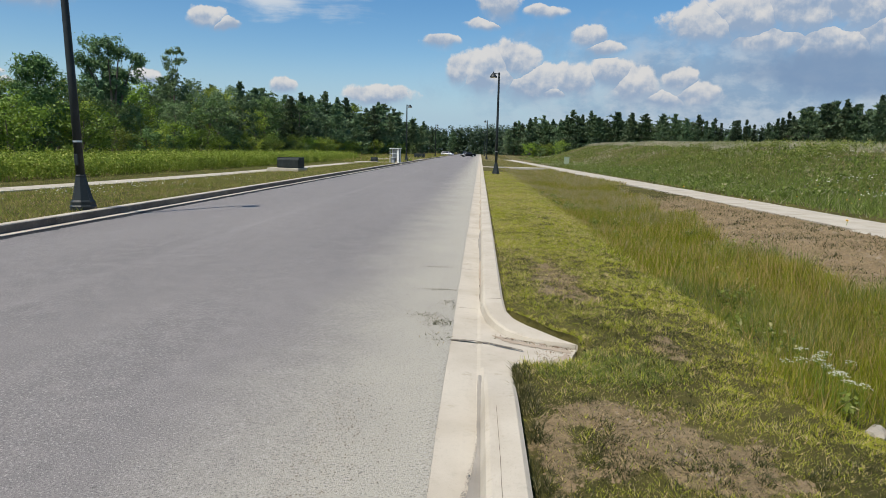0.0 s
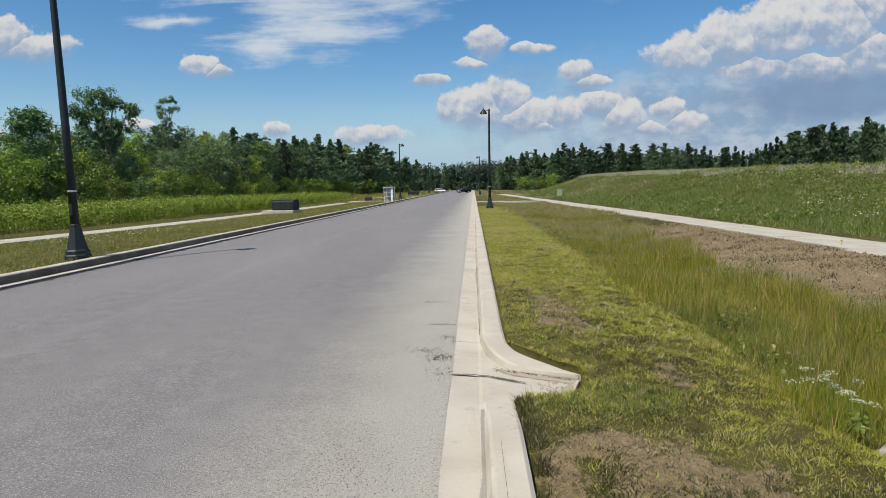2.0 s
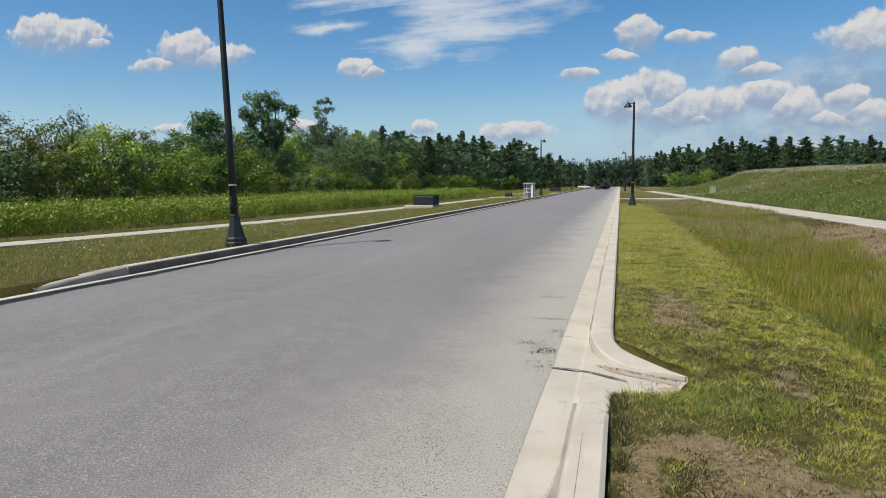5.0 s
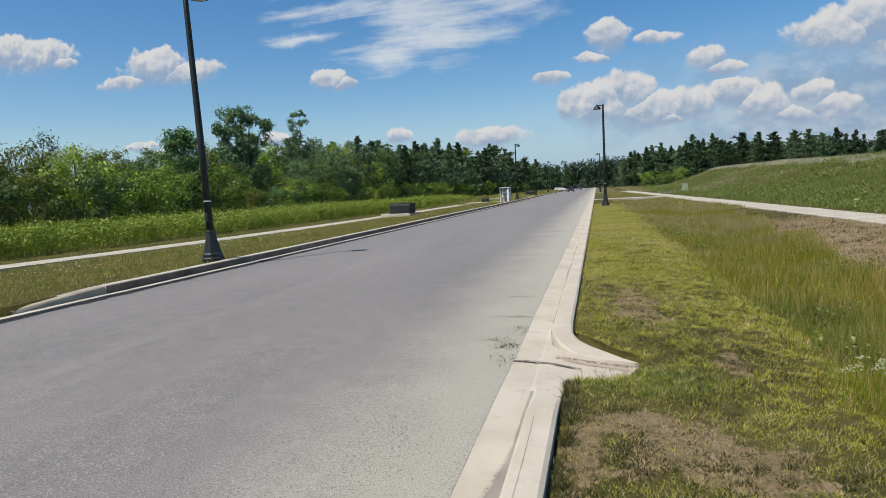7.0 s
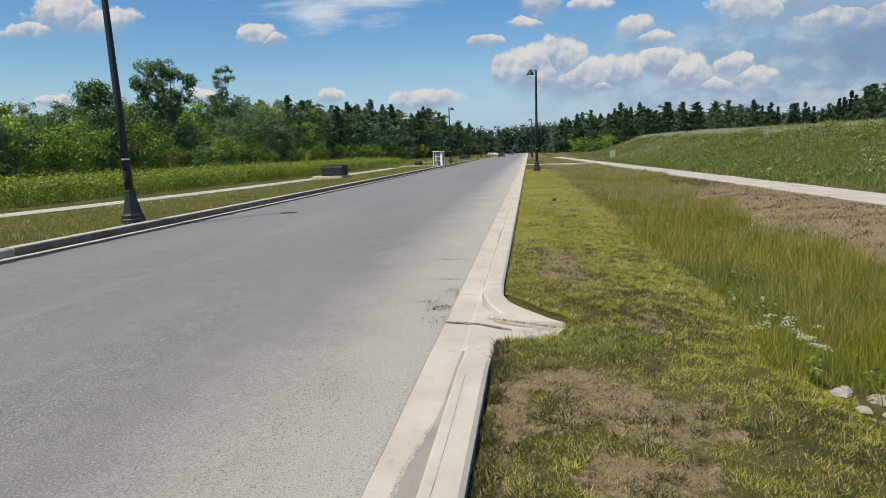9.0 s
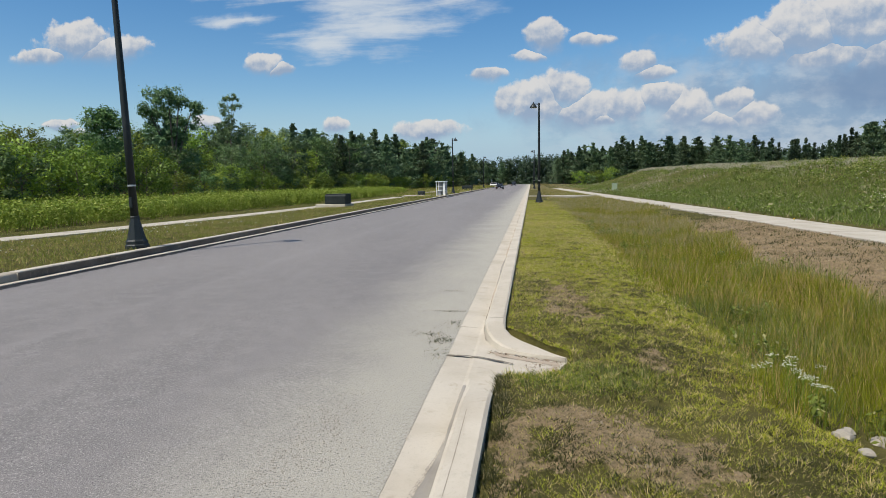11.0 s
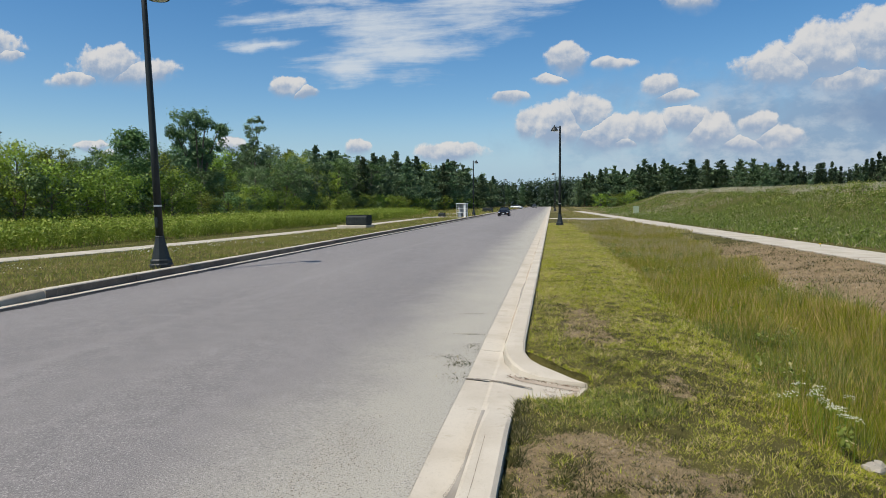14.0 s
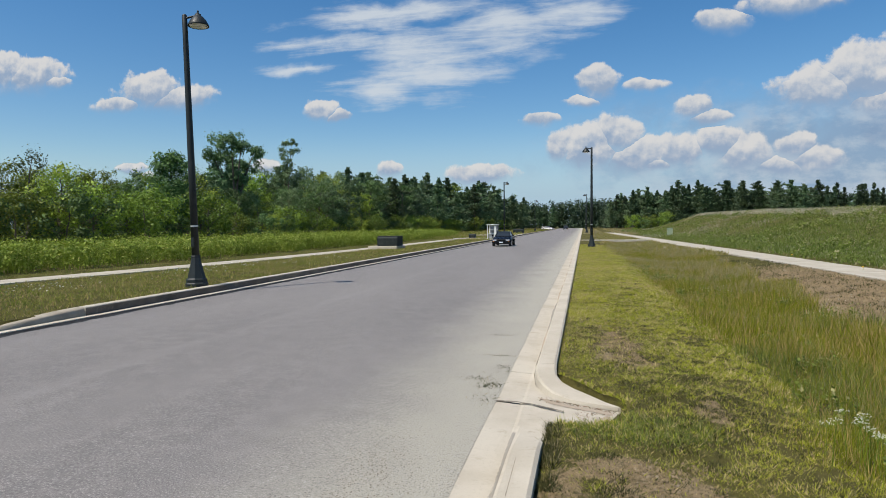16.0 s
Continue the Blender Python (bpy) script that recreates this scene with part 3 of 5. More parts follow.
MID_CUMULUS = [(0.023, 0.212, 0.035, 0.026), (0.089, 0.207, 0.034, 0.01), (-0.001, 0.189, 0.029, 0.009), (-0.065, 0.163, 0.029, 0.011), (0.157, 0.171, 0.028, 0.017), (0.183, 0.156, 0.029, 0.012),
               (0.052, 0.13, 0.036, 0.034), (0.01, 0.114, 0.055, 0.038), (-0.036, 0.118, 0.024, 0.026), (0.077, 0.099, 0.053, 0.032), (0.137, 0.104, 0.036, 0.03), (0.109, 0.088, 0.026, 0.013),
               (0.194, 0.117, 0.032, 0.026), (0.227, 0.098, 0.036, 0.033), (0.297, 0.108, 0.024, 0.021), (0.28, 0.08, 0.038, 0.015), (0.324, 0.088, 0.04, 0.021)]
EAST_CUMULUS = [(0.199, 0.294, 0.038, 0.018), (0.289, 0.312, 0.072, 0.019), (0.33, 0.186, 0.06, 0.036), (0.392, 0.201, 0.072, 0.046), (0.466, 0.212, 0.08, 0.056), (0.554, 0.222, 0.09, 0.066),
                (0.524, 0.165, 0.097, 0.041), (0.595, 0.18, 0.088, 0.062), (0.7, 0.2, 0.12, 0.07), (0.43, 0.17, 0.08, 0.03), (0.63, 0.25, 0.1, 0.06)]
CIRRUS = [(-0.242, 0.263, 0.15, 0.065), (-0.114, 0.307, 0.13, 0.055), (-0.027, 0.33, 0.1, 0.04), (-0.33, 0.222, 0.1, 0.034), (-0.42, 0.305, 0.12, 0.02), (-0.45, 0.268, 0.11, 0.012), (-0.3, 0.345, 0.2, 0.028)]


def build_backdrop():
    D = 2000.0
    k = Mat("clouds")
    k.n.remove(k.b)
    mp = k.n.new("ShaderNodeMapping")
    mp.inputs["Scale"].default_value = (1 / D, 1 / D, 1 / D)
    k.l.new(k.coord, mp.inputs[0])
    k.coord = mp.outputs[0]
    wide = k.n.new("ShaderNodeTexNoise")
    wide.inputs["Scale"].default_value, wide.inputs["Detail"].default_value, wide.inputs["Roughness"].default_value = 24, 6, 0.55
    k.l.new(k.coord, wide.inputs[0])
    warp = k.n.new("ShaderNodeVectorMath")
    warp.operation = "MULTIPLY_ADD"
    k.l.new(wide.outputs["Color"], warp.inputs[0])
    warp.inputs[1].default_value, warp.inputs[2].default_value = (0.024, 0, 0.02), (-0.012, 0, -0.01)
    moved = k.n.new("ShaderNodeVectorMath")
    moved.operation = "ADD"
    k.l.new(k.coord, moved.inputs[0]), k.l.new(warp.outputs[0], moved.inputs[1])
    sep = k.n.new("ShaderNodeSeparateXYZ")
    k.l.new(moved.outputs[0], sep.inputs[0])
    u, v = sep.outputs["X"], sep.outputs["Z"]

    def lobe(cu, cv, ru, rv):
        """1 in the middle, 0 at the rim, and the height within the lobe."""
        du = k.math("DIVIDE", k.math("SUBTRACT", u, cu), ru)
        dv = k.math("DIVIDE", k.math("SUBTRACT", v, cv), rv)
        d = k.math("SUBTRACT", 1.0, k.math("SQRT", k.math("ADD", k.math("MULTIPLY", du, du), k.math("MULTIPLY", dv, dv))))
        return d, dv

    body, height = lobe(*WEST_CUMULUS[0])
    for c in WEST_CUMULUS[1:] + MID_CUMULUS + EAST_CUMULUS:
        d, w = lobe(*c)
        more = k.math("GREATER_THAN", d, body)
        height = k.math("ADD", k.math("MULTIPLY", w, more), k.math("MULTIPLY", height, k.math("SUBTRACT", 1.0, more)))
        both = k.n.new("ShaderNodeMath")
        both.operation = "SMOOTH_MAX"
        k.put(both.inputs[0], body), k.put(both.inputs[1], d)
        both.inputs[2].default_value = 0.3
        body = both.outputs[0]
    billow, fine = k.noise(26, 6, 0.55), k.noise(80, 4, 0.55)
    # the same billows seen a little nearer the sun, for light and shade on their flanks
    sunward = k.n.new("ShaderNodeVectorMath")
    sunward.operation = "ADD"
    k.l.new(k.coord, sunward.inputs[0])
    sunward.inputs[1].default_value = (-0.004, 0, 0.009)
    flank = k.math("SUBTRACT", billow, k.noise(26, 6, 0.55, coord=sunward.outputs[0]))
    dens = k.math("ADD", k.math("ADD", body, 0.2), k.math("MULTIPLY", k.math("SUBTRACT", billow, 0.5), 1.1))
    dens = k.math("ADD", dens, k.math("MULTIPLY", k.math("SUBTRACT", fine, 0.5), 0.35))
    # crisp tops, soft bases
    soft = k.ramp(k.math("ADD", height, k.math("MULTIPLY", k.math("SUBTRACT", fine, 0.5), 1.0)), 0.55, -0.6, 0.22, 1.0)
    alpha = k.ramp(dens, 0.0, soft, 0, 0.95)
    # thin streaked cirrus sheet
    sheet = lobe(*CIRRUS[0])[0]
    for c in CIRRUS[1:]:
        sheet = k.math("MAXIMUM", sheet, lobe(*c)[0])
    streak = k.noise(11, 7, 0.62, stretch=(0.5, 1, 3.6), distort=0.35)
    patch = k.noise(9, 5, 0.55, stretch=(1, 1, 1.6))
    thick = k.math("ADD", k.math("MULTIPLY", k.math("SUBTRACT", streak, 0.5), 2.3), k.math("MULTIPLY", k.math("SUBTRACT", patch, 0.5), 1.4))
    veil = k.ramp(k.math("ADD", sheet, thick), -0.05, 1.0, 0, 0.88)
    haze = k.ramp(k.axis("Z"), 0.16, 0.01, 0.0, 0.85)
    # wide grey-blue bank under the eastern clouds
    gx = k.math("DIVIDE", k.math("SUBTRACT", u, 0.42), 0.56)
    gz = k.math("DIVIDE", k.math("SUBTRACT", v, 0.095), 0.13)
    grey = k.math("SUBTRACT", 1.0, k.math("SQRT", k.math("ADD", k.math("MULTIPLY", gx, gx), k.math("MULTIPLY", gz, gz))))
    grey = k.ramp(k.math("ADD", grey, k.math("MULTIPLY", k.math("SUBTRACT", k.noise(14, 6), 0.5), 1.1)), 0.0, 0.75, 0, 0.85)
    bank = k.mix(k.ramp(k.math("ADD", k.noise(16, 6, 0.6, stretch=(1, 1, 1.8)), k.ramp(v, 0.1, 0.03, 0, 0.12)), 0.42, 0.66), (0.24, 0.345, 0.5), (0.44, 0.51, 0.6))
    lit = k.math("ADD", k.ramp(height, -0.7, 0.9), k.math("MULTIPLY", flank, 2.8))
    lit = k.math("ADD", lit, k.ramp(dens, 0.5, 0.05, 0, 0.22))
    alpha = k.math("MULTIPLY", alpha, k.ramp(height, -1.0, -0.1, 0.4, 1.0))
    tone = k.mix(k.ramp(lit, 0.05, 1.2), (0.3, 0.39, 0.53), (0.69, 0.68, 0.67))
    # shaded flat base of the great eastern cloud
    bx = k.math("DIVIDE", k.math("SUBTRACT", u, 0.55), 0.19)
    bz = k.math("DIVIDE", k.math("SUBTRACT", v, 0.127), 0.042)
    base = k.math("SUBTRACT", 1.0, k.math("SQRT", k.math("ADD", k.math("MULTIPLY", bx, bx), k.math("MULTIPLY", bz, bz))))
    under = k.ramp(k.math("ADD", base, k.math("MULTIPLY", k.math("SUBTRACT", k.noise(20, 5), 0.5), 0.9)), -0.05, 0.5, 0, 0.85)
    out = k.n.new("ShaderNodeBsdfTransparent").outputs[0]
    for cover, shade in ((haze, (0.34, 0.5, 0.67)), (grey, bank), (veil, (0.62, 0.67, 0.72)), (alpha, tone), (under, (0.2, 0.3, 0.46))):
        em, mx = k.n.new("ShaderNodeEmission"), k.n.new("ShaderNodeMixShader")
        k.put(em.inputs[0], shade), k.put(mx.inputs[0], cover)
        k.l.new(out, mx.inputs[1]), k.l.new(em.outputs[0], mx.inputs[2])
        out = mx.outputs[0]
    k.l.new(out, k.n["Material Output"].inputs[0])
    bm = strip([[(-1.4 * D, D, -30), (1.3 * D, D, -30)], [(-1.4 * D, D, 0.55 * D), (1.3 * D, D, 0.55 * D)]])
    tagged(link("backdrop_sky", bm, k.m), "fair-weather cumulus clouds and streaked cirrus over haze", "sky", kind="structure")


# ---- grass and weeds ----
def blades(name, xs, ys, hmin, hmax, width, lean, material, label, seed, segs=1, z=None, grow=1.0):
    """One mesh of grass blades rooted at the given places."""
    rng = np.random.RandomState(seed)
    n = len(xs)
    z = ground_z(xs, ys) if z is None else z
    h = rng.uniform(hmin, hmax, n) * grow
    a = rng.uniform(0, math.tau, n)
    la = rng.uniform(0, math.tau, n)
    le = rng.uniform(0, lean, n) * h
    w = width * rng.uniform(0.6, 1.4, n)
    root = np.stack([xs, ys, z - 0.02], -1)
    side = np.stack([np.cos(a) * w, np.sin(a) * w, 0 * a], -1)
    tip = root + np.stack([np.cos(la) * le, np.sin(la) * le, h], -1)
    if segs == 1:
        V = np.stack([root - side, root + side, tip], 1).reshape(-1, 3)
        F = np.arange(3 * n).reshape(n, 3)
    else:
        mid = root + np.stack([np.cos(la) * le * 0.3, np.sin(la) * le * 0.3, h * 0.6], -1)
        V = np.stack([root - side, root + side, mid + side * 0.7, mid - side * 0.7, tip], 1).reshape(-1, 3)
        i = np.arange(n)[:, None] * 5
        F = np.concatenate([i + [[0, 1, 2]], i + [[0, 2, 3]], i + [[3, 2, 4]]]).astype(np.int32)
    ob = new(name, mesh_arrays(name, V, F, material))
    return tagged(ob, label, "grass", kind="stuff")


def scatter(rng, n, x0, x1, y0, y1, power=1.0):
    """Random places, thicker towards y0."""
    return rng.uniform(x0, x1, n), y0 + (y1 - y0) * rng.rand(n) ** power


def build_grass():
    rng = np.random.RandomState(11)
    # mown verge east of the kerb
    x, y = scatter(rng, 660000, 0.27, 2.6, 1.2, 48, 2.3)
    keep = rng.rand(len(x)) > 0.76 * step(0.25, 0.62, dirt_at(x, y))
    keep &= rng.rand(len(x)) < 0.34 + 0.9 * step(0.4, 0.58, 0.5 * fbm(x, y, 6.0, 31) + 0.5 * fbm(x, y, 15.0, 34))
    keep &= ~((x < 0.84) & (y > 4.66 + 0.9 * np.maximum(0, x - 0.6)) & (y < 6.25 - 1.5 * np.maximum(0, x - 0.28)))
    x, y = x[keep], y[keep]
    grow = 0.35 + 1.4 * fbm(x, y, 8.0, 32)
    for near, off, width, tall, seed in ((0.0, 4.2, 0.0034, 0.042, 1), (4.2, 6.5, 0.0046, 0.046, 30), (6.5, 10.0, 0.006, 0.052, 31), (10.0, 60.0, 0.0085, 0.06, 2)):
        k = (y >= near) & (y < off)
        blades("mown_grass", x[k], y[k], 0.014, tall, width, 1.7, LAWN, "short patchy yellow-green mown verge grass", seed, grow=grow[k])
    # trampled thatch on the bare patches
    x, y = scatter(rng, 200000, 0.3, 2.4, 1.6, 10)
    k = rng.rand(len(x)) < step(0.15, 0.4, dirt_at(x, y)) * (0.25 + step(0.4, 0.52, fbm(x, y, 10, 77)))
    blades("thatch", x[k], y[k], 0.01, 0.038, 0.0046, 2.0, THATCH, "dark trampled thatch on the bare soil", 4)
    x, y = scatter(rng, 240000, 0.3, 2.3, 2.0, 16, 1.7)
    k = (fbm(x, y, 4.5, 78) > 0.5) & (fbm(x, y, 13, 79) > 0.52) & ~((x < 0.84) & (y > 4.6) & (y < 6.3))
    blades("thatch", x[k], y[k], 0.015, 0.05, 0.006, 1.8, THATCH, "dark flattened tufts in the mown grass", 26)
    x, y = rng.uniform(0.26, 6, 60000), rng.uniform(-9, 1.3, 60000)
    blades("mown_grass", x, y, 0.03, 0.1, 0.006, 1.5, LAWN, "short yellow-green verge grass", 20)
    # lush tuft below the spillway and grass hanging over the kerb
    x, y = scatter(rng, 9000, 0.26, 1.5, 3.9, 5.2)
    k = (np.hypot((x - 0.9) / 0.6, (y - 4.55) / 0.36) < 0.6 + 0.6 * rng.rand(len(x))) & ~((x < 0.74) & (y > 4.64))
    blades("lush_grass", x[k], y[k], 0.02, 0.085, 0.0045, 1.8, LUSH, "lush dark green grass tuft by the spillway", 3)
    # tall grass in the ditch
    x, y = scatter(rng, 330000, 1.7, 6.4, 2.0, 40, 2.2)
    edge = 2.1 + 0.35 * (fbm(x, y, 0.9, 41) - 0.5) * 2
    far_edge = 5.1 + 1.2 * (fbm(x, y, 0.5, 43) - 0.5) * 2 + 1.4 * step(14, 26, y)
    k = (x > edge) & (x < far_edge) & (rng.rand(len(x)) < step(-0.2, 0.7, x - edge)) & (rng.rand(len(x)) < 0.25 + 1.2 * step(0.3, 0.7, fbm(x, y, 2.2, 47)))
    k &= np.hypot((x - 2.62) / 0.42, (y - 3.75) / 0.4) > 0.8 + 0.4 * rng.rand(len(x))
    x, y = x[k], y[k]
    edge = 2.1 + 0.35 * (fbm(x, y, 0.9, 41) - 0.5) * 2
    grow = (0.3 + 0.7 * step(0, 1.4, x - edge)) * (0.55 + 0.9 * fbm(x, y, 1.3, 49))
    far = y > 9
    short = x < 3.0
    tawny = rng.rand(len(x)) < 0.75 * step(9, 24, y) * step(0.35, 0.6, fbm(x, y, 0.5, 53))
    lush = ~far & (rng.rand(len(x)) < 0.6 * step(0.42, 0.6, fbm(x, y, 1.1, 59)) * (1 - 0.6 * step(3.4, 4.6, x)))
    for k, hi, w, mat, lab, seed, segs in (
            (lush, 0.36, 0.0032, LUSH, "rank dark green grass in the ditch", 25, 1),
            (~far & short & ~lush, 0.42, 0.0026, TALL, "half-tall yellow-green grass on the ditch slope", 5, 1), (~far & ~short & ~lush, 0.38, 0.0024, TALL, "tall seeding yellow-green grass in the ditch", 15, 2),
            (far & ~tawny, 0.36, 0.006, TALL, "tall seeding yellow-green grass in the ditch", 6, 1), (far & tawny, 0.36, 0.006, TAWNY, "tawny seeding grass in the ditch", 17, 1)):
        blades("tall_grass", x[k], y[k], 0.12, hi, w, 0.8, mat, lab, seed, segs, grow=grow[k])
    x, y = scatter(rng, 9000, 4.2, 5.6, 4, 13)
    k = fbm(x, y, 0.7, 91) > 0.52
    blades("tall_grass", x[k], y[k], 0.15, 0.45, 0.005, 0.8, LUSH, "dark green rank grass at the soil bank", 16)
    x, y = scatter(rng, 70000, 1.4, 8.0, 34, 118, 1.3)
    k = (x < right_path_x(y) - 0.15) & (rng.rand(len(x)) < step(-0.1, 0.9, x - 1.6))
    x, y = x[k], y[k]
    grow = (0.3 + 0.7 * step(1.4, 3, x)) * (0.5 + 0.9 * fbm(x, y, 0.6, 49))
    k = rng.rand(len(x)) < 0.35 + 0.4 * fbm(x, y, 0.2, 57)
    blades("tall_grass", x[k], y[k], 0.06, 0.25, 0.02, 0.8, TAWNY, "dry tawny grass on the far verge", 7, grow=grow[k])
    blades("tall_grass", x[~k], y[~k], 0.06, 0.25, 0.02, 0.8, TALL, "green grass on the far verge", 18, grow=grow[~k])
    nr = np.random.RandomState(35)
    x, y = scatter(nr, 520, 2.4, 5.6, 4, 26, 1.3)
    k = fbm(x, y, 0.8, 93) > 0.5
    c = np.stack([x, y, ground_z(x, y) + 0.14], -1)[k]
    V, F = clump_leaves(nr, c, nr.uniform(0.06, 0.16, len(c)), 40, 0.022, 1.2)
    tagged(new("leafy_weeds", mesh_arrays("leafy_weeds", V, F, LUSH)), "leafy dark green weeds among the ditch grass", "weeds", kind="stuff")
    # sparse sprouts on the soil bank
    x, y = scatter(rng, 52000, 4.8, 8.4, 5, 30, 1.4)
    k = (x < right_path_x(y) - 0.08) & (rng.rand(len(x)) < 0.2 + 0.9 * step(0.47, 0.62, fbm(x, y, 1.6, 95)))
    x, y = x[k], y[k]
    blades("sprouts", x, y, 0.02, 0.09, 0.009, 1.6, THATCH, "sparse sprouts on the bare soil bank", 8)
    # verge west of the road
    x, y = scatter(rng, 110000, -15.8, -8.62, 4, 75, 1.7)
    lp = left_path_x(y)
    k = (x > lp + 0.03) & (rng.rand(len(x)) < 0.5 + 0.8 * fbm(x, y, 0.8, 51))
    x, y = x[k], y[k]
    blades("verge_grass", x, y, 0.03, 0.13, 0.008, 1.4, DRY, "rough dry verge grass beside the lamp post", 9, grow=0.5 + 1.1 * fbm(x, y, 0.6, 97))
    x, y = scatter(rng, 60000, -20.5, -13.6, 4, 75, 1.7)
    k = (x < left_path_x(y) - 1.42) & (x > left_path_x(y) - 5.2)
    blades("verge_grass", x[k], y[k], 0.03, 0.09, 0.008, 1.0, LUSH, "green grass strip beside the path", 10)
    x, y = scatter(rng, 30000, -30, -8.7, 72, 210, 1.2)
    blades("verge_grass", x, y, 0.1, 0.42, 0.03, 1.0, DRY, "rough grass beyond the weed belt", 27, grow=0.4 + 1.2 * fbm(x, y, 0.15, 98))
    x, y = scatter(rng, 22000, 0.4, 11, 100, 215, 1.2)
    k = (x < right_path_x(y) - 0.2) | (x > right_path_x(y) + 2.0)
    blades("verge_grass", x[k], y[k], 0.06, 0.25, 0.03, 1.0, TAWNY, "dry tawny grass beside the far road", 28)
    # ragged turf that hangs over the back of the kerb, its dark tone also painting the gap's shade
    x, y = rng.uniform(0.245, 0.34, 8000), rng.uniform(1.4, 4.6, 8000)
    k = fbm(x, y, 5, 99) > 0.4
    blades("thatch", x[k], y[k], 0.02, 0.075, 0.004, 1.6, THATCH, "turf edge over the back of the kerb, gap shade in its dark colour", 29)
    # meadow on the mound
    x, y = scatter(rng, 170000, 8, 60, 8, 170, 1.25)
    k = x > right_path_x(y) + 1.85
    x, y = x[k], y[k]
    grow = 0.45 + 1.2 * fbm(x, y, 0.3, 65)
    pale = rng.rand(len(x)) < 0.5 * step(0.52, 0.66, fbm(x, y, 0.13, 67))
    blades("meadow", x[~pale], y[~pale], 0.08, 0.34, 0.02, 1.2, MEADOW, "rank green meadow over the mound", 12, grow=grow[~pale])
    blades("meadow", x[pale], y[pale], 0.08, 0.34, 0.018, 1.2, STRAW, "pale seed heads in the meadow on the mound", 19, grow=grow[pale])
    x, y = scatter(rng, 60000, 23.8, 30, 20, 178, 1.3)
    blades("dry_crest", x, y, 0.2, 0.55, 0.022, 0.9, STRAW, "pale dry grass along the crest of the mound", 14)
    x, y = scatter(rng, 60000, 9, 22, 10, 70, 1.2)
    k = x > right_path_x(y) + 2.3
    x, y = x[k], y[k]
    blades("meadow", x, y, 0.1, 0.36, 0.012, 1.1, MEADOW, "tall green weeds at the foot of the mound", 13)
    nr = np.random.RandomState(37)
    x, y = scatter(nr, 900, 17, 32, 24, 75, 1.1)
    k = fbm(x, y, 0.16, 68) > 0.54
    c = np.stack([x, y, ground_z(x, y) + 0.25], -1)[k]
    V, F = tufts(nr, c, nr.uniform(0.3, 0.75, len(c)), 90, 0.06, 0.6)
    tagged(new("low_bushes", mesh_arrays("low_bushes", V, F, LUSH)), "low dark green bushes high on the mound", "bushes", kind="stuff")
    nr = np.random.RandomState(33)
    n = 3200
    x, y = scatter(nr, n, 9, 34, 12, 130, 1.3)
    k = (x > right_path_x(y) + 2.2) & (fbm(x, y, 0.22, 63) > 0.47)
    c = np.stack([x, y, ground_z(x, y) + 0.16], -1)[k]
    V, F = clump_leaves(nr, c, nr.uniform(0.16, 0.55, len(c)), 26, 0.07, 0.7)
    tagged(new("leafy_weeds", mesh_arrays("leafy_weeds", V, F, MEADOW)), "leafy green weeds scattered over the mound", "weeds", kind="stuff")


def clump_leaves(rng, centers, radii, per, size, squash=0.8, droop=0.0):
    """Leaf quads scattered through balls; returns vertices and faces."""
    idx = np.repeat(np.arange(len(centers)), per)
    n = len(idx)
    d = rng.normal(size=(n, 3))
    d /= np.linalg.norm(d, axis=1)[:, None]
    r = radii[idx][:, None] * rng.uniform(0.45, 1.08, (n, 1))
    p = centers[idx] + d * r * [1, 1, squash]
    nrm = d * 0.8 + rng.normal(size=(n, 3)) * 0.6 + [0, 0, 0.3]
    nrm /= np.linalg.norm(nrm, axis=1)[:, None]
    t = np.cross(nrm, rng.normal(size=(n, 3)))
    t /= np.linalg.norm(t, axis=1)[:, None]
    b = np.cross(nrm, t)
    s = size * rng.uniform(0.6, 1.4, (n, 1))
    V = np.stack([p - t * s, p + b * s * 0.55 - nrm * s * 0.15, p + t * s - [0, 0, droop], p - b * s * 0.55 - nrm * s * 0.15], 1).reshape(-1, 3)
    return V, np.arange(4 * n).reshape(n, 4)


def build_umbels():
    """Lacy white flower heads on thin stems at the ditch's edge."""
    rng = random.Random(14)
    for i in range(17):
        wide = i < 12
        x, y = rng.gauss(2.4, 0.07 if wide else 0.2), rng.gauss(4.3, 0.08)
        z = float(ground_z(np.array([x]), np.array([y]))[0])
        h = rng.uniform(0.24, 0.4) if wide else rng.uniform(0.2, 0.34)
        root = thing("umbel_flower", "lacy white flower head on a thin green stem", "flower", pose(x, y, z - 0.01, rng.uniform(-8, 8), rng.uniform(-8, 8), rng.uniform(0, 360)), "white umbels in the ditch")
        bm = rod(bmesh.new(), (0, 0, 0), (0.01, 0, h), 0.0035, 0.002, 4)
        rays, florets = rng.randint(7, 10), bmesh.new()
        for j in range(rays):
            a, r = j * 2.4, 0.045 * math.sqrt((j + 0.5) / rays)
            end = Vector((0.01 + r * math.cos(a), r * math.sin(a), h + 0.035 - 6 * r * r))
            rod(bm, (0.01, 0, h), end, 0.0015, 0.001, 3)
            for _ in range(4):
                q = end + Vector((rng.gauss(0, 0.006), rng.gauss(0, 0.006), rng.uniform(0, 0.006)))
                lathe([(0.001, -0.002), (0.0034, 0.001), (0.0012, 0.003)], 5, bm=florets, axis=Matrix.Translation(q))
        part("stem", bm, WEED, root)
        tagged(part("floret_cluster", florets, UMBEL, root, "creamy white florets"), kind="stuff")


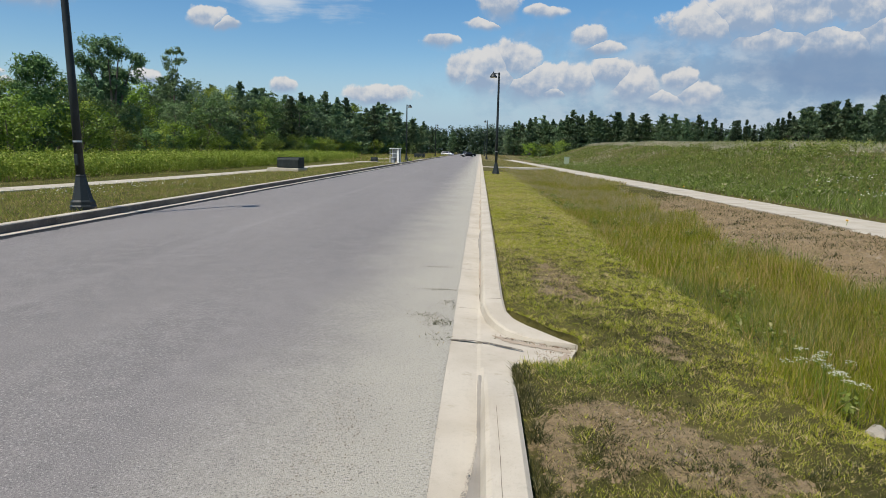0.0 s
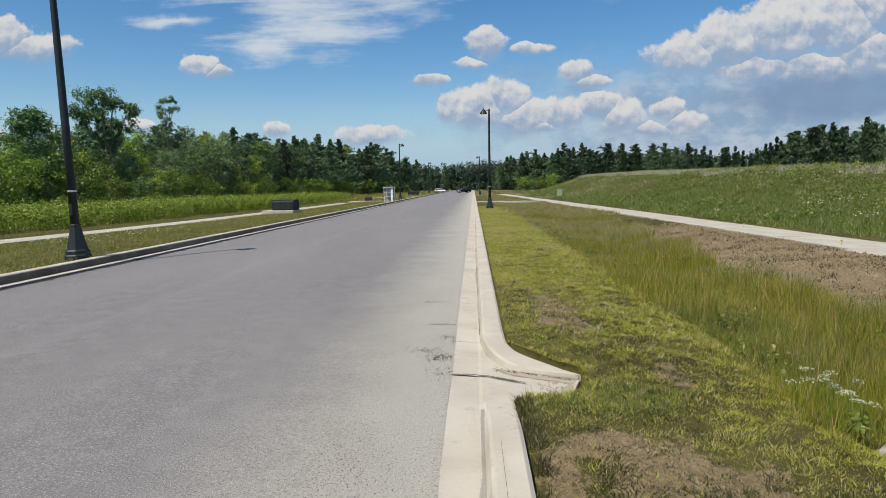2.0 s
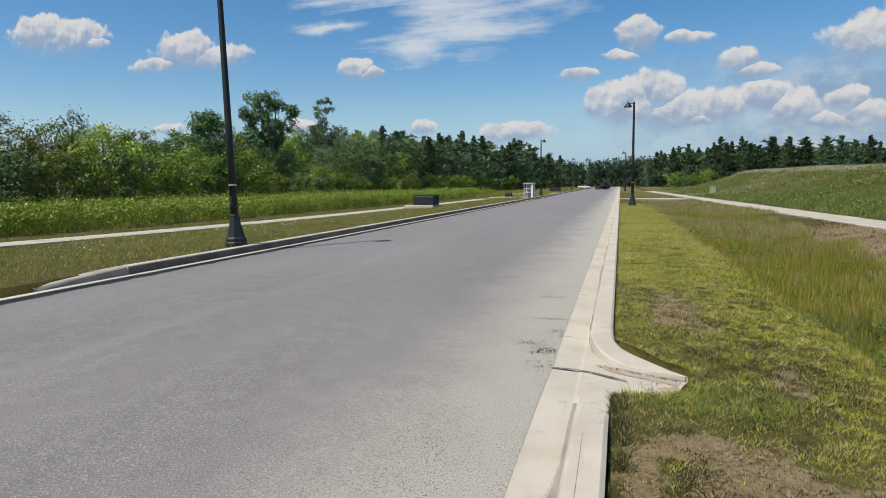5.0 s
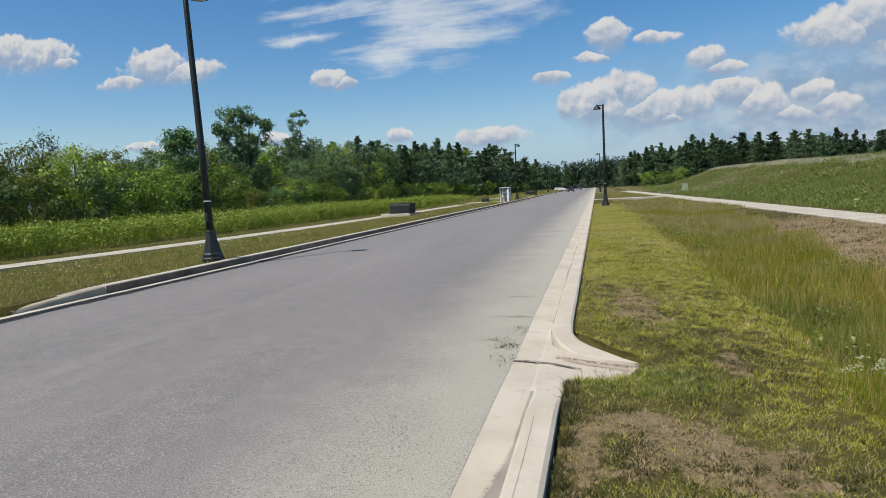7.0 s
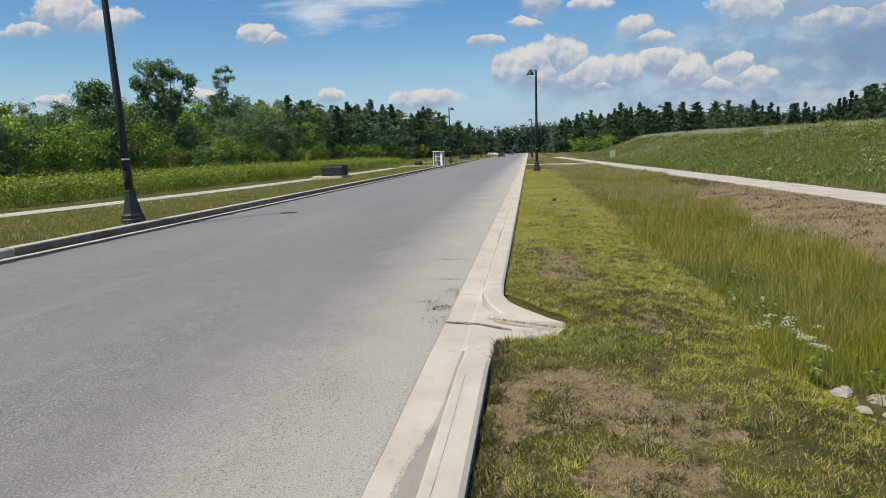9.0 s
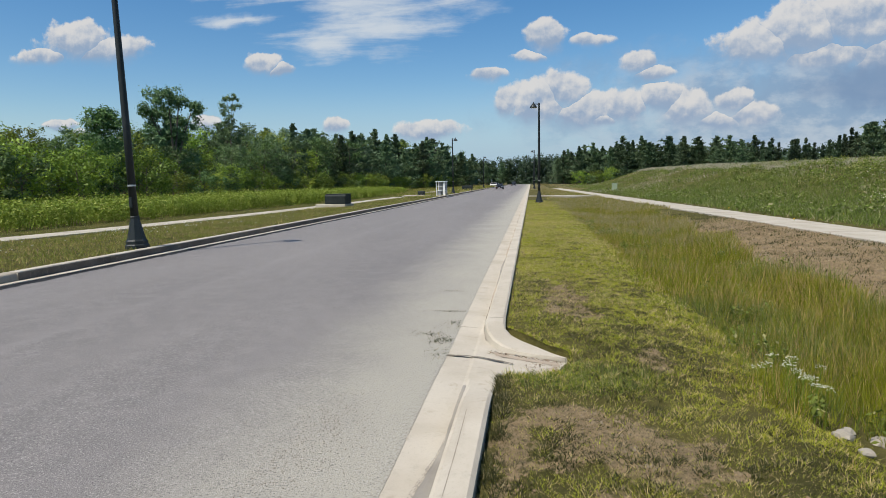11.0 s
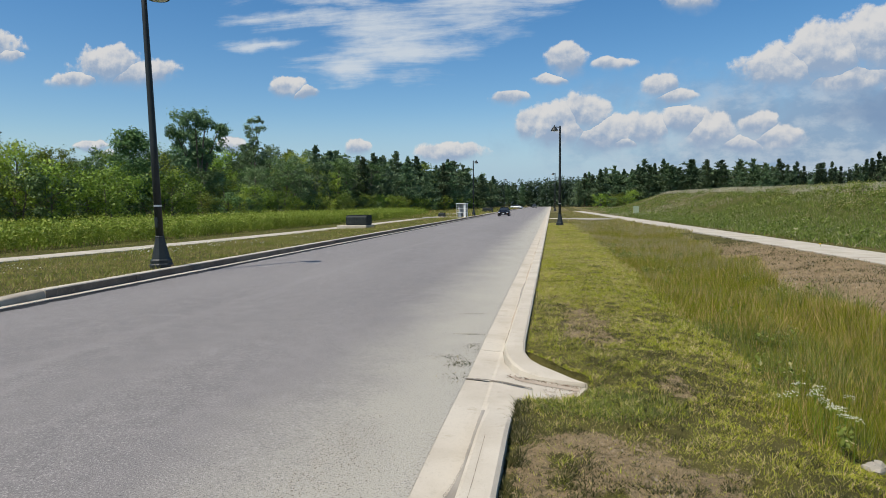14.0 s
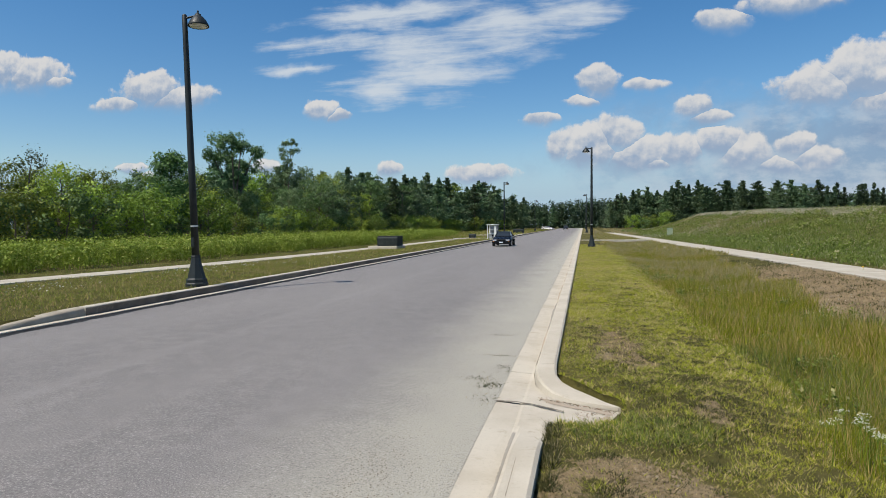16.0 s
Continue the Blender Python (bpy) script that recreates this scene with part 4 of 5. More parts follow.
def build_weeds():
    """The tall weed belt west of the path, in bushy stems."""
    rng = np.random.RandomState(21)
    n = 4300
    y = 6 + 84 * rng.rand(n) ** 1.2
    x = left_path_x(y) - 4.7 - 15 * rng.rand(n) ** 1.6
    x = x - 0.5 * (vnoise(x * 0, y, 0.5, 3) - 0.5)
    h = 0.7 + 0.5 * fbm(x, y, 0.35, 8) + 0.12 * rng.rand(n)
    c = np.stack([x, y, ground_z(x, y) + h * 0.55], -1)
    V, F = tufts(rng, c, h * 0.5, 60, 0.054, 1.1, 6)
    tagged(new("weed_belt", mesh_arrays("weed_belt", V, F, WEED)), "dense belt of tall bright green weeds", "weeds", kind="stuff")
    x, y = scatter(rng, 15000, -24, -16.3, 6, 90, 1.3)
    k = (fbm(x, y, 0.5, 81) > 0.42) & (x < left_path_x(y) - 4.5)
    blades("weed_stems", x[k], y[k], 0.8, 1.25, 0.014, 0.4, WEED, "pale flowering stems above the weeds", 23)
    # scattered white umbels and daisies
    for name, lab, cs, mat, rad in (
        ("white_flowers", "white flower heads in the tall ditch grass", [(5.0, 12, 0.5, 0.9, 60), (4.0, 16, 0.4, 1.0, 50)], FLOWER, 0.0045),
        ("white_flowers", "small white daisies on the rough verge", [(-10.5, 16, 0.3, 1.0, 70), (-10.2, 19, 0.3, 1.6, 60), (-10.8, 11, 0.3, 1.4, 50), (-9.8, 24, 0.3, 2.0, 50)], FLOWER, 0.012),
        ("white_flowers", "white flower heads in the meadow", [(14, 22, 0.4, 1.6, 40), (17, 30, 0.4, 2.0, 50), (22, 40, 0.4, 3.0, 60), (13, 18, 0.35, 1.0, 25)], FLOWER, 0.022),
        ("yellow_flowers", "yellow flowers among the meadow weeds", [(13, 20, 0.3, 3.0, 14), (16, 26, 0.35, 3.0, 10)], YELLOW, 0.02)):
        P = []
        for cx, cy, cz, sp, m in cs:
            q = rng.normal(size=(m, 2)) * sp * 0.5 + [cx, cy]
            P.append(np.column_stack([q, ground_z(q[:, 0], q[:, 1]) + cz * rng.uniform(0.7, 1.15, m)]))
        P = np.concatenate(P)
        V, F = clump_leaves(rng, P, np.full(len(P), rad * 1.2), 5, rad, 0.4)
        tagged(new(name, mesh_arrays(name, V, F, mat)), lab, "flowers", kind="stuff")


# ---- trees ----
def limbs(bm, rng, base, height, r, n, reach, low=0.35):
    """A tapered trunk with limbs; returns the limb ends."""
    p = Vector(base)
    ends, knots = [], [p.copy()]
    for i in range(6):
        q = p + Vector((rng.uniform(-0.04, 0.04) * height, rng.uniform(-0.04, 0.04) * height, height / 6))
        rod(bm, p, q, r * (1 - i / 6.5), r * (1 - (i + 1) / 6.5), 7)
        p = q
        knots.append(p.copy())
    for i in range(n):
        s = low + (0.97 - low) * i / max(1, n - 1)
        k = s * 6
        a = knots[int(k)].lerp(knots[min(6, int(k) + 1)], k - int(k))
        ang = i * 2.4 + rng.uniform(-0.5, 0.5)
        ln = reach(s) * rng.uniform(0.7, 1.15)
        b = a + Vector((math.cos(ang) * ln, math.sin(ang) * ln, ln * rng.uniform(0.25, 0.7)))
        rod(bm, a, b, r * 0.38 * (1.1 - s), r * 0.1, 5)
        ends += [b, a.lerp(b, 0.62)]
    return ends + [knots[-1]]


def tufts(rng, centers, radii, per, size, squash=0.8, twigs=5):
    """Three-cornered leaves in small bunches round every limb end."""
    m = len(centers)
    d = rng.normal(size=(m * twigs, 3))
    d /= np.linalg.norm(d, axis=1)[:, None]
    big = np.repeat(np.arange(m), twigs)
    sub = centers[big] + d * radii[big][:, None] * rng.uniform(0.35, 0.95, (m * twigs, 1)) * [1, 1, squash]
    idx = np.repeat(np.arange(m * twigs), max(1, per // twigs))
    n = len(idx)
    q = rng.normal(size=(n, 3))
    p = sub[idx] + q * radii[big][idx][:, None] * 0.27 * [1, 1, squash]
    nrm = d[idx] * 0.5 + q * 0.35 + rng.normal(size=(n, 3)) * 0.5 + [0, 0, 0.35]
    nrm /= np.linalg.norm(nrm, axis=1)[:, None]
    t = np.cross(nrm, rng.normal(size=(n, 3)))
    t /= np.linalg.norm(t, axis=1)[:, None]
    b = np.cross(nrm, t)
    s = size * rng.uniform(0.6, 1.4, (n, 1))
    V = np.stack([p - t * s * 0.7 - b * s * 0.6, p - t * s * 0.7 + b * s * 0.6, p + t * s], 1).reshape(-1, 3)
    return V, np.arange(3 * n).reshape(n, 3)


def crown(root, nr, centers, radii, per, leaf, material, squash=0.8, twigs=5):
    V, F = tufts(nr, centers, radii, per, leaf, squash, twigs)
    ob = new("crown", mesh_arrays("crown", V, F, material))
    ob.parent = root
    return ob


def broad_tree(seed, height, spread_r, material, label, name="tree", per=90, leaf=0.145, low=0.3, n=17, clump=0.22, twigs=5):
    rng = random.Random(seed)
    nr = np.random.RandomState(seed)
    root = thing(name, label, "tree")
    bm = bmesh.new()
    shape = lambda s: spread_r * (0.45 + 0.75 * math.sin(math.pi * min(1, max(0, (s - low) / (1 - low) * 0.8 + 0.15))))
    ends = limbs(bm, rng, (0, 0, -0.2), height * 0.9, height * 0.022, n, shape, low)
    part("trunk", bm, BARK, root)
    c = np.array([tuple(e) for e in ends])
    crown(root, nr, c, nr.uniform(0.7, 1.3, len(c)) * height * clump * 0.5, per, leaf, material, 0.8, twigs)
    return root


def tufted_tree(seed, lobes, fork, material, label, per, leaf, r):
    """A tree whose limbs fan from one fork to (x, z, radius) lobes of leaves."""
    rng = random.Random(seed)
    nr = np.random.RandomState(seed)
    root = thing("tree", label, "tree")
    bm = bmesh.new()
    top = Vector((0.2, 0, fork))
    rod(bm, (0, 0, -0.3), top, r, r * 0.7, 8)
    c, rad = [], []
    for x, z, size in lobes:
        end = Vector((x, rng.uniform(-1, 1) * size * 1.6, z))
        knee = top.lerp(end, 0.5) + Vector((0, 0, 0.25 * size))
        rod(bm, top, knee, r * 0.45, r * 0.28, 6), rod(bm, knee, end, r * 0.28, r * 0.08, 5)
        for i in range(5):
            c.append(tuple(end + Vector([rng.uniform(-0.75, 0.75) * size for _ in range(3)])))
            rad.append(size * rng.uniform(0.45, 0.75))
        c.append(tuple(knee)), rad.append(size * 0.4)
    part("trunk", bm, BARK, root)
    crown(root, nr, np.array(c), np.array(rad), per, leaf, material, 0.85, 6)
    return root


def pine_tree(seed, height, width, label, per=34, low=0.12, power=0.75, whorls=13, material=None, name="pine_tree"):
    """A conifer: whorls of level boughs, each a flat spray of needles that turns up at its end."""
    rng = random.Random(seed)
    nr = np.random.RandomState(seed)
    root = thing(name, label, "tree")
    bm = bmesh.new()
    rod(bm, (0, 0, -0.3), (0, 0, height * 0.97), height * 0.014, 0.02, 6)
    A, B = [], []
    for i in range(whorls):
        q = i / (whorls - 1)
        z0 = height * (low + (0.96 - low) * q)
        prof = max(0.1, (1.02 - q) ** power) * (0.72 + 0.28 * min(1, q * 3.5))
        lop = rng.uniform(0, math.tau)
        for j in range(6 if q < 0.8 else 4):
            a = j * math.tau / 6 + rng.uniform(-0.45, 0.45)
            ln = width * prof * rng.uniform(0.35, 1.2) * (1 + 0.3 * math.cos(a - lop))
            z = z0 + rng.uniform(-0.45, 0.45) * height / whorls
            base, tip = Vector((0, 0, z)), Vector((math.cos(a) * ln, math.sin(a) * ln, z + ln * rng.uniform(0.0, 0.3)))
            if i % 2 == 0:
                rod(bm, base, tip, 0.05, 0.012, 3)
            A.append(base), B.append(tip)
    part("trunk", bm, BARK, root)
    A, B = np.array(A), np.array(B)
    idx = np.repeat(np.arange(len(A)), per)
    n = len(idx)
    f = nr.uniform(0.06, 1.0, (n, 1)) ** 0.55
    span = np.linalg.norm(B - A, axis=1)[idx][:, None]
    p = A[idx] + (B - A)[idx] * f
    p = p + nr.normal(size=(n, 3)) * [1, 1, 0.36] * (0.08 + 0.15 * span) + np.stack([0 * f[:, 0], 0 * f[:, 0], 0.12 * span[:, 0] * f[:, 0] ** 3], -1)
    tip = nr.rand(n) < 0.05
    p[tip] = np.stack([nr.normal(0, 0.1, tip.sum()), nr.normal(0, 0.1, tip.sum()), height * nr.uniform(0.9, 1.0, tip.sum())], -1)
    d = (B - A)[idx] / span * 0.8 + nr.normal(size=(n, 3)) * 0.45 + [0, 0, 0.45]
    d /= np.linalg.norm(d, axis=1)[:, None]
    w = np.cross(d, nr.normal(size=(n, 3)))
    w /= np.linalg.norm(w, axis=1)[:, None]
    ln = nr.uniform(0.22, 0.54, (n, 1)) * np.where(tip, 0.7, 1.0)[:, None]
    V = np.stack([p - d * ln * 0.4 + w * ln * 0.34, p - d * ln * 0.4 - w * ln * 0.34, p + d * ln * 0.8], 1).reshape(-1, 3)
    ob = new("crown", mesh_arrays("crown", V, np.arange(3 * n).reshape(n, 3), material or LEAF_PINE))
    ob.parent = root
    return root


def put_tree(proto, x, y, size, turn, group):
    z = float(ground_z(np.array([x]), np.array([y]))[0])
    m = pose(x, y, z - 0.05, 0, 0, turn)
    ob = copy_thing(proto, m)
    ob.scale = (size, size, size)
    ob["group"] = group
    return ob


def wood_height(y):
    """How high the wood west of the road stands."""
    return float(np.interp(y, [16, 34, 40, 46, 55, 66, 85, 107, 133, 170, 215], [5.9, 6.9, 6.9, 5.8, 7.0, 9.0, 10.4, 11.2, 12.8, 13.2, 12.0]))


def pine_height(x, y):
    """How high the pines behind the mound stand, by bearing."""
    rise = np.interp(x / y, [0, 0.04, 0.08, 0.14, 0.2, 0.26, 0.32, 0.38, 0.42, 0.48, 0.54, 0.62, 0.75], [0.033, 0.038, 0.047, 0.059, 0.057, 0.055, 0.056, 0.048, 0.052, 0.066, 0.079, 0.09, 0.095])
    return 1.6 + float(rise) * y


def build_trees():
    B = [broad_tree(31, 10, 2.6, LEAF_BROAD, "broad-leaved tree with a dense dark green crown"),
         broad_tree(32, 10, 2.2, LEAF_BROAD, "slender broad-leaved tree in the roadside wood"),
         broad_tree(33, 10, 2.8, LEAF_PALE, "pale green young broad-leaved tree at the wood edge", low=0.15),
         broad_tree(34, 10, 2.2, LEAF_SILVER, "thin silvery-leaved tree in the roadside wood", per=70, leaf=0.11),
         broad_tree(35, 10, 1.9, LEAF_BROAD, "narrow upright dark green tree", low=0.18, n=20),
         broad_tree(36, 10, 2.1, LEAF_POPLAR, "grey-green poplar in the roadside wood", low=0.22, n=20, clump=0.19)]
    S = [broad_tree(41, 3.4, 1.5, LEAF_PALE, "bright green shrub at the wood edge", "shrub", 110, 0.08, 0.08, 13, 0.38, 7),
         broad_tree(42, 2.8, 1.5, LEAF_BROAD, "dark green shrub at the wood edge", "shrub", 110, 0.08, 0.08, 12, 0.4, 7)]
    Pn = [pine_tree(51, 10, 3.0, "tall white pine with layered dark plumes", 32, 0.06, 0.55, 15), pine_tree(52, 10, 3.2, "white pine with ragged dark crown", 34, 0.1, 0.42, 14),
          pine_tree(54, 10, 2.0, "slim white pine with a bare lower trunk", per=32, power=0.5, low=0.26, whorls=12)]
    Sp = [pine_tree(53, 10, 1.6, "pointed dark spruce behind the grassy mound", 28, 0.05, 1.0, 15, LEAF_SPRUCE_SHADE, "spruce_tree"),
          pine_tree(55, 10, 1.9, "dark bushy spruce behind the grassy mound", 28, 0.05, 0.85, 14, LEAF_SPRUCE_SHADE, "spruce_tree")]
    # the trees that stand above the wood
    tall = tufted_tree(61, [(-1.9, 9.2, 1.0), (-0.9, 10.4, 1.2), (1.0, 10.5, 1.3), (2.2, 9.7, 0.9), (1.6, 8.5, 1.1), (0.0, 8.8, 1.3), (-0.5, 7.2, 1.2), (0.9, 6.6, 1.2), (0.2, 5.4, 1.7), (-1.2, 5.0, 1.4), (1.5, 4.8, 1.4), (0.0, 9.9, 1.0), (-1.2, 8.2, 1.0), (0.4, 7.8, 1.2), (-1.0, 6.2, 1.2)],
                       3.4, LEAF_POPLAR, "big spreading poplar standing above the wood", 190, 0.12, 0.3)
    tall.matrix_basis = pose(-34.0, 57.5, -0.2, 0, 0, 30)
    lone = tufted_tree(62, [(0.5, 12.6, 0.55), (0.0, 12.0, 0.75), (0.7, 11.6, 0.6), (-0.3, 11.0, 0.75), (0.2, 10.2, 0.65), (-0.5, 9.4, 0.5), (-0.6, 8.5, 0.5)],
                       7.6, LEAF_POPLAR, "slim tree with one tuft of leaves above the wood", 80, 0.1, 0.14)
    lone.matrix_basis = pose(-36.2, 74.0, -0.2, 0, 0, 10)
    dark = broad_tree(63, 8.6, 1.4, LEAF_BROAD, "dense oval dark green tree in the wood", per=240, leaf=0.11, low=0.3, n=18, clump=0.2)
    dark.matrix_basis = pose(-33.0, 47.0, -0.2, 0, 0, 80)
    thin = broad_tree(64, 7.9, 0.9, LEAF_SILVER, "tall sparse silvery tree above the wood edge", per=36, leaf=0.09, low=0.4, n=16, clump=0.2)
    thin.matrix_basis = pose(-37.2, 36.4, -0.2, 0, 0, 20)
    rng = random.Random(77)
    # wood west of the weeds
    y = 16.0
    while y < 215:
        edge = -33.5 + 15 * float(step(120, 215, y)) - 6 * float(step(38, 18, y))
        for row, off in enumerate((0, 4.5, 9.0)):
            conifer = y > 80 and rng.random() < 0.3 + 0.65 * float(step(80, 135, y))
            young = B + [B[2], B[3], B[2]] if y < 45 else [B[0], B[1], B[4], B[5], B[5], B[2]]
            proto = rng.choice(Pn) if conifer else rng.choice(young)
            tall_here = wood_height(y) * (0.86, 1.0, 1.06)[row]
            put_tree(proto, edge - off + rng.uniform(-1.5, 1.5), y + rng.uniform(-1.3, 1.3), tall_here / 10 * rng.uniform(0.78, 1.08), rng.uniform(0, 360), "roadside wood")
        y += 2.9 + y * 0.011
    y = 14.0
    while y < 190:
        edge = -31.0 + 14 * float(step(125, 215, y)) - 5 * float(step(36, 18, y))
        put_tree(rng.choice([S[0], S[0], S[1]]), edge + rng.uniform(-1.2, 1.2), y, rng.uniform(0.75, 1.2) * (1.3 if y < 48 else 1.0), rng.uniform(0, 360), "shrubs at the wood edge")
        y += 2.2 + y * 0.012
    # pines across the end of the road and behind the mound
    for i in range(44):
        put_tree(rng.choice(Pn + [Sp[1]]), -28 + i * 1.35 + rng.uniform(-1, 1), 266 + rng.uniform(0, 16) - 0.2 * abs(i - 14), rng.uniform(0.86, 1.1), rng.uniform(0, 360), "pines at the road's end")
    for i in range(124):
        s = i / 123
        x, yy = 10 + 135 * s + rng.uniform(-1, 1), 232 - 45 * s + rng.uniform(-6, 6)
        near = x / yy
        kinds = Sp + [Sp[0]] if 0.34 < near < 0.47 else (Pn + Sp if near > 0.47 else Pn)
        put_tree(rng.choice(kinds), x, yy, pine_height(x, yy) / 10 * rng.choice((0.84, 0.9, 0.94, 0.98, 1.08)), rng.uniform(0, 360), "pines behind the mound")
        if i % 2 == 0:
            put_tree(rng.choice(Pn + [Sp[1]]), x + rng.uniform(-2, 2), yy + 8, pine_height(x, yy) / 10 * rng.uniform(0.75, 0.95), rng.uniform(0, 360), "pines behind the mound")
    for i in range(7):
        put_tree(rng.choice(S), 13 + i * 1.3, 172 + rng.uniform(-5, 5), rng.uniform(0.7, 1.2), rng.uniform(0, 360), "bushes beyond the mound")
    # deep woods behind the rows, too far to tell apart, shade in the leaf colour
    nr = np.random.RandomState(5)
    n = 3000
    t = nr.rand(n) * 0.9
    x = np.where(t < 0.55, -30 + 250 * t / 0.55, -32 - 120 * nr.rand(n))
    yy = np.where(t < 0.55, np.interp(x, [-30, 10, 220], [290, 246, 186]) + 8 * nr.rand(n), 24 + 260 * nr.rand(n))
    west = t >= 0.55
    x = np.where(west, -46 - 14 * nr.rand(n) + 15 * step(120, 215, yy), x)
    top = np.where(west, 4.2 + 4 * step(60, 130, yy), 10.0 + 5.5 * step(80, 140, x))
    c = np.column_stack([x, yy, nr.uniform(0.0, 1.0, n) * top])
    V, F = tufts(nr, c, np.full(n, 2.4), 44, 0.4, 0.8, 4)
    tagged(new("deep_woods", mesh_arrays("deep_woods", V, F, LEAF_SPRUCE_SHADE)), "dense woods behind the front rows, shade put into the leaf colour", "woods", kind="stuff")
    for p in B + S + Pn + Sp:
        for o in (*p.children_recursive, p):
            bpy.data.objects.remove(o)


# ---- street furniture ----
def street_lamp(side):
    """side 1: the arm reaches to +x."""
    root = thing("street_lamp", "tall dark street lamp with bell shade and flared base", "street lamp", group="street lamps")
    part("base", lathe([(0.275, -0.1), (0.275, 0.1), (0.25, 0.13), (0.25, 0.2), (0.215, 0.24), (0.15, 0.52), (0.105, 0.74), (0.11, 0.77), (0.092, 0.8)], 8, math.pi / 8), LAMP_PAINT, root)
    part("pole", lathe([(0.092, 0.79), (0.082, 3.0), (0.065, 6.0), (0.062, 6.68), (0.045, 6.71), (0.02, 6.72)], 12), LAMP_PAINT, root, smooth=True)
    part("band", lathe([(0.094, 1.5), (0.094, 1.54)], 12), STEEL, root, "bright metal band")
    part("hand_hole_cover", one_box(-0.04, 0.04, -0.115, -0.085, 1.0, 1.24, 0.008), LAMP_PAINT, root)
    part("arm", rod(bmesh.new(), (0, 0, 6.62), (side * 0.36, 0, 6.65), 0.028, 0.024, 8), LAMP_PAINT, root)
    shade = part("shade", lathe([(0.035, 6.69), (0.07, 6.68), (0.08, 6.64), (0.12, 6.61), (0.18, 6.54), (0.225, 6.46), (0.25, 6.41), (0.25, 6.385), (0.23, 6.39)], 20, cap=False, axis=Matrix.Translation((side * 0.37, 0, 0))), LAMP_PAINT, root, smooth=True)
    part("finial", lathe([(0.03, 6.68), (0.035, 6.71), (0.018, 6.73), (0.028, 6.75), (0.01, 6.78)], 10, axis=Matrix.Translation((side * 0.37, 0, 0))), LAMP_PAINT, root)
    part("lens", lathe([(0.22, 6.395), (0.18, 6.37), (0.08, 6.36)], 16, axis=Matrix.Translation((side * 0.37, 0, 0))), LAMP_GLASS, shade, "frosted glass lens")
    return root


def transformer(m, w, d, h, label):
    root = thing("utility_cabinet", label, "cabinet", m)
    bm = bmesh.new()
    prof = [(-d / 2, 0.14), (d / 2, 0.14), (d / 2, 0.14 + h), (-d / 2 + 0.12, 0.14 + h), (-d / 2, 0.14 + h - 0.1)]
    a = [bm.verts.new((-w / 2, y, z)) for y, z in prof]
    b = [bm.verts.new((w / 2, y, z)) for y, z in prof]
    for i in range(5):
        bm.faces.new((a[i], a[(i + 1) % 5], b[(i + 1) % 5], b[i]))
    bm.faces.new(a), bm.faces.new(b)
    bmesh.ops.bevel(bm, geom=bm.edges[:], offset=0.02, segments=2, affect="EDGES")
    part("body", bm, CABINET, root)
    for s in (-1, 1):
        part("door", one_box(s * w / 4 - w / 4 + 0.03, s * w / 4 + w / 4 - 0.03, -d / 2 - 0.015, -d / 2 - 0.002, 0.2, 0.14 + h - 0.14, 0.005), CABINET, root)
    part("lid", one_box(-w / 2 - 0.02, w / 2 + 0.02, -d / 2 + 0.1, d / 2 + 0.02, 0.143 + h, 0.17 + h, 0.008), CABINET, root)
    part("pad", one_box(-w / 2 - 0.5, w / 2 + 0.1, -d / 2 - 0.35, d / 2 + 0.2, -0.15, 0.137, 0.02), CONCRETE, root, "concrete pad")
    return root


def kiosk(m):
    root = thing("kiosk", "small white metal frame kiosk with shelves beside the road", "kiosk", m @ Matrix.Diagonal((0.62, 0.7, 0.78, 1)))
    for sx in (-0.75, 0.75):
        for sy in (-0.55, 0.55):
            part("post", one_box(sx - 0.04, sx + 0.04, sy - 0.04, sy + 0.04, 0.05, 1.9, 0.006), WHITE, root)
    part("roof", one_box(-0.9, 0.9, -0.7, 0.7, 1.903, 2.0, 0.02), WHITE, root)
    part("slab", one_box(-1.0, 1.0, -0.8, 0.8, -0.1, 0.048, 0.01), CONCRETE, root)
    part("back_panel", one_box(-0.7, 0.7, 0.55, 0.57, 0.2, 1.85), GREY, root)
    for z in (0.7, 1.25):
        part("shelf", one_box(-0.705, 0.705, -0.45, 0.5, z, z + 0.04), WHITE, root)
    part("panel", one_box(0.42, 0.68, -0.53, -0.5, 0.1, 1.8, 0.005), WHITE, root)
    part("cabinet", one_box(-0.68, -0.1, -0.3, 0.3, 0.06, 0.66, 0.01), GREY, root)
    return root


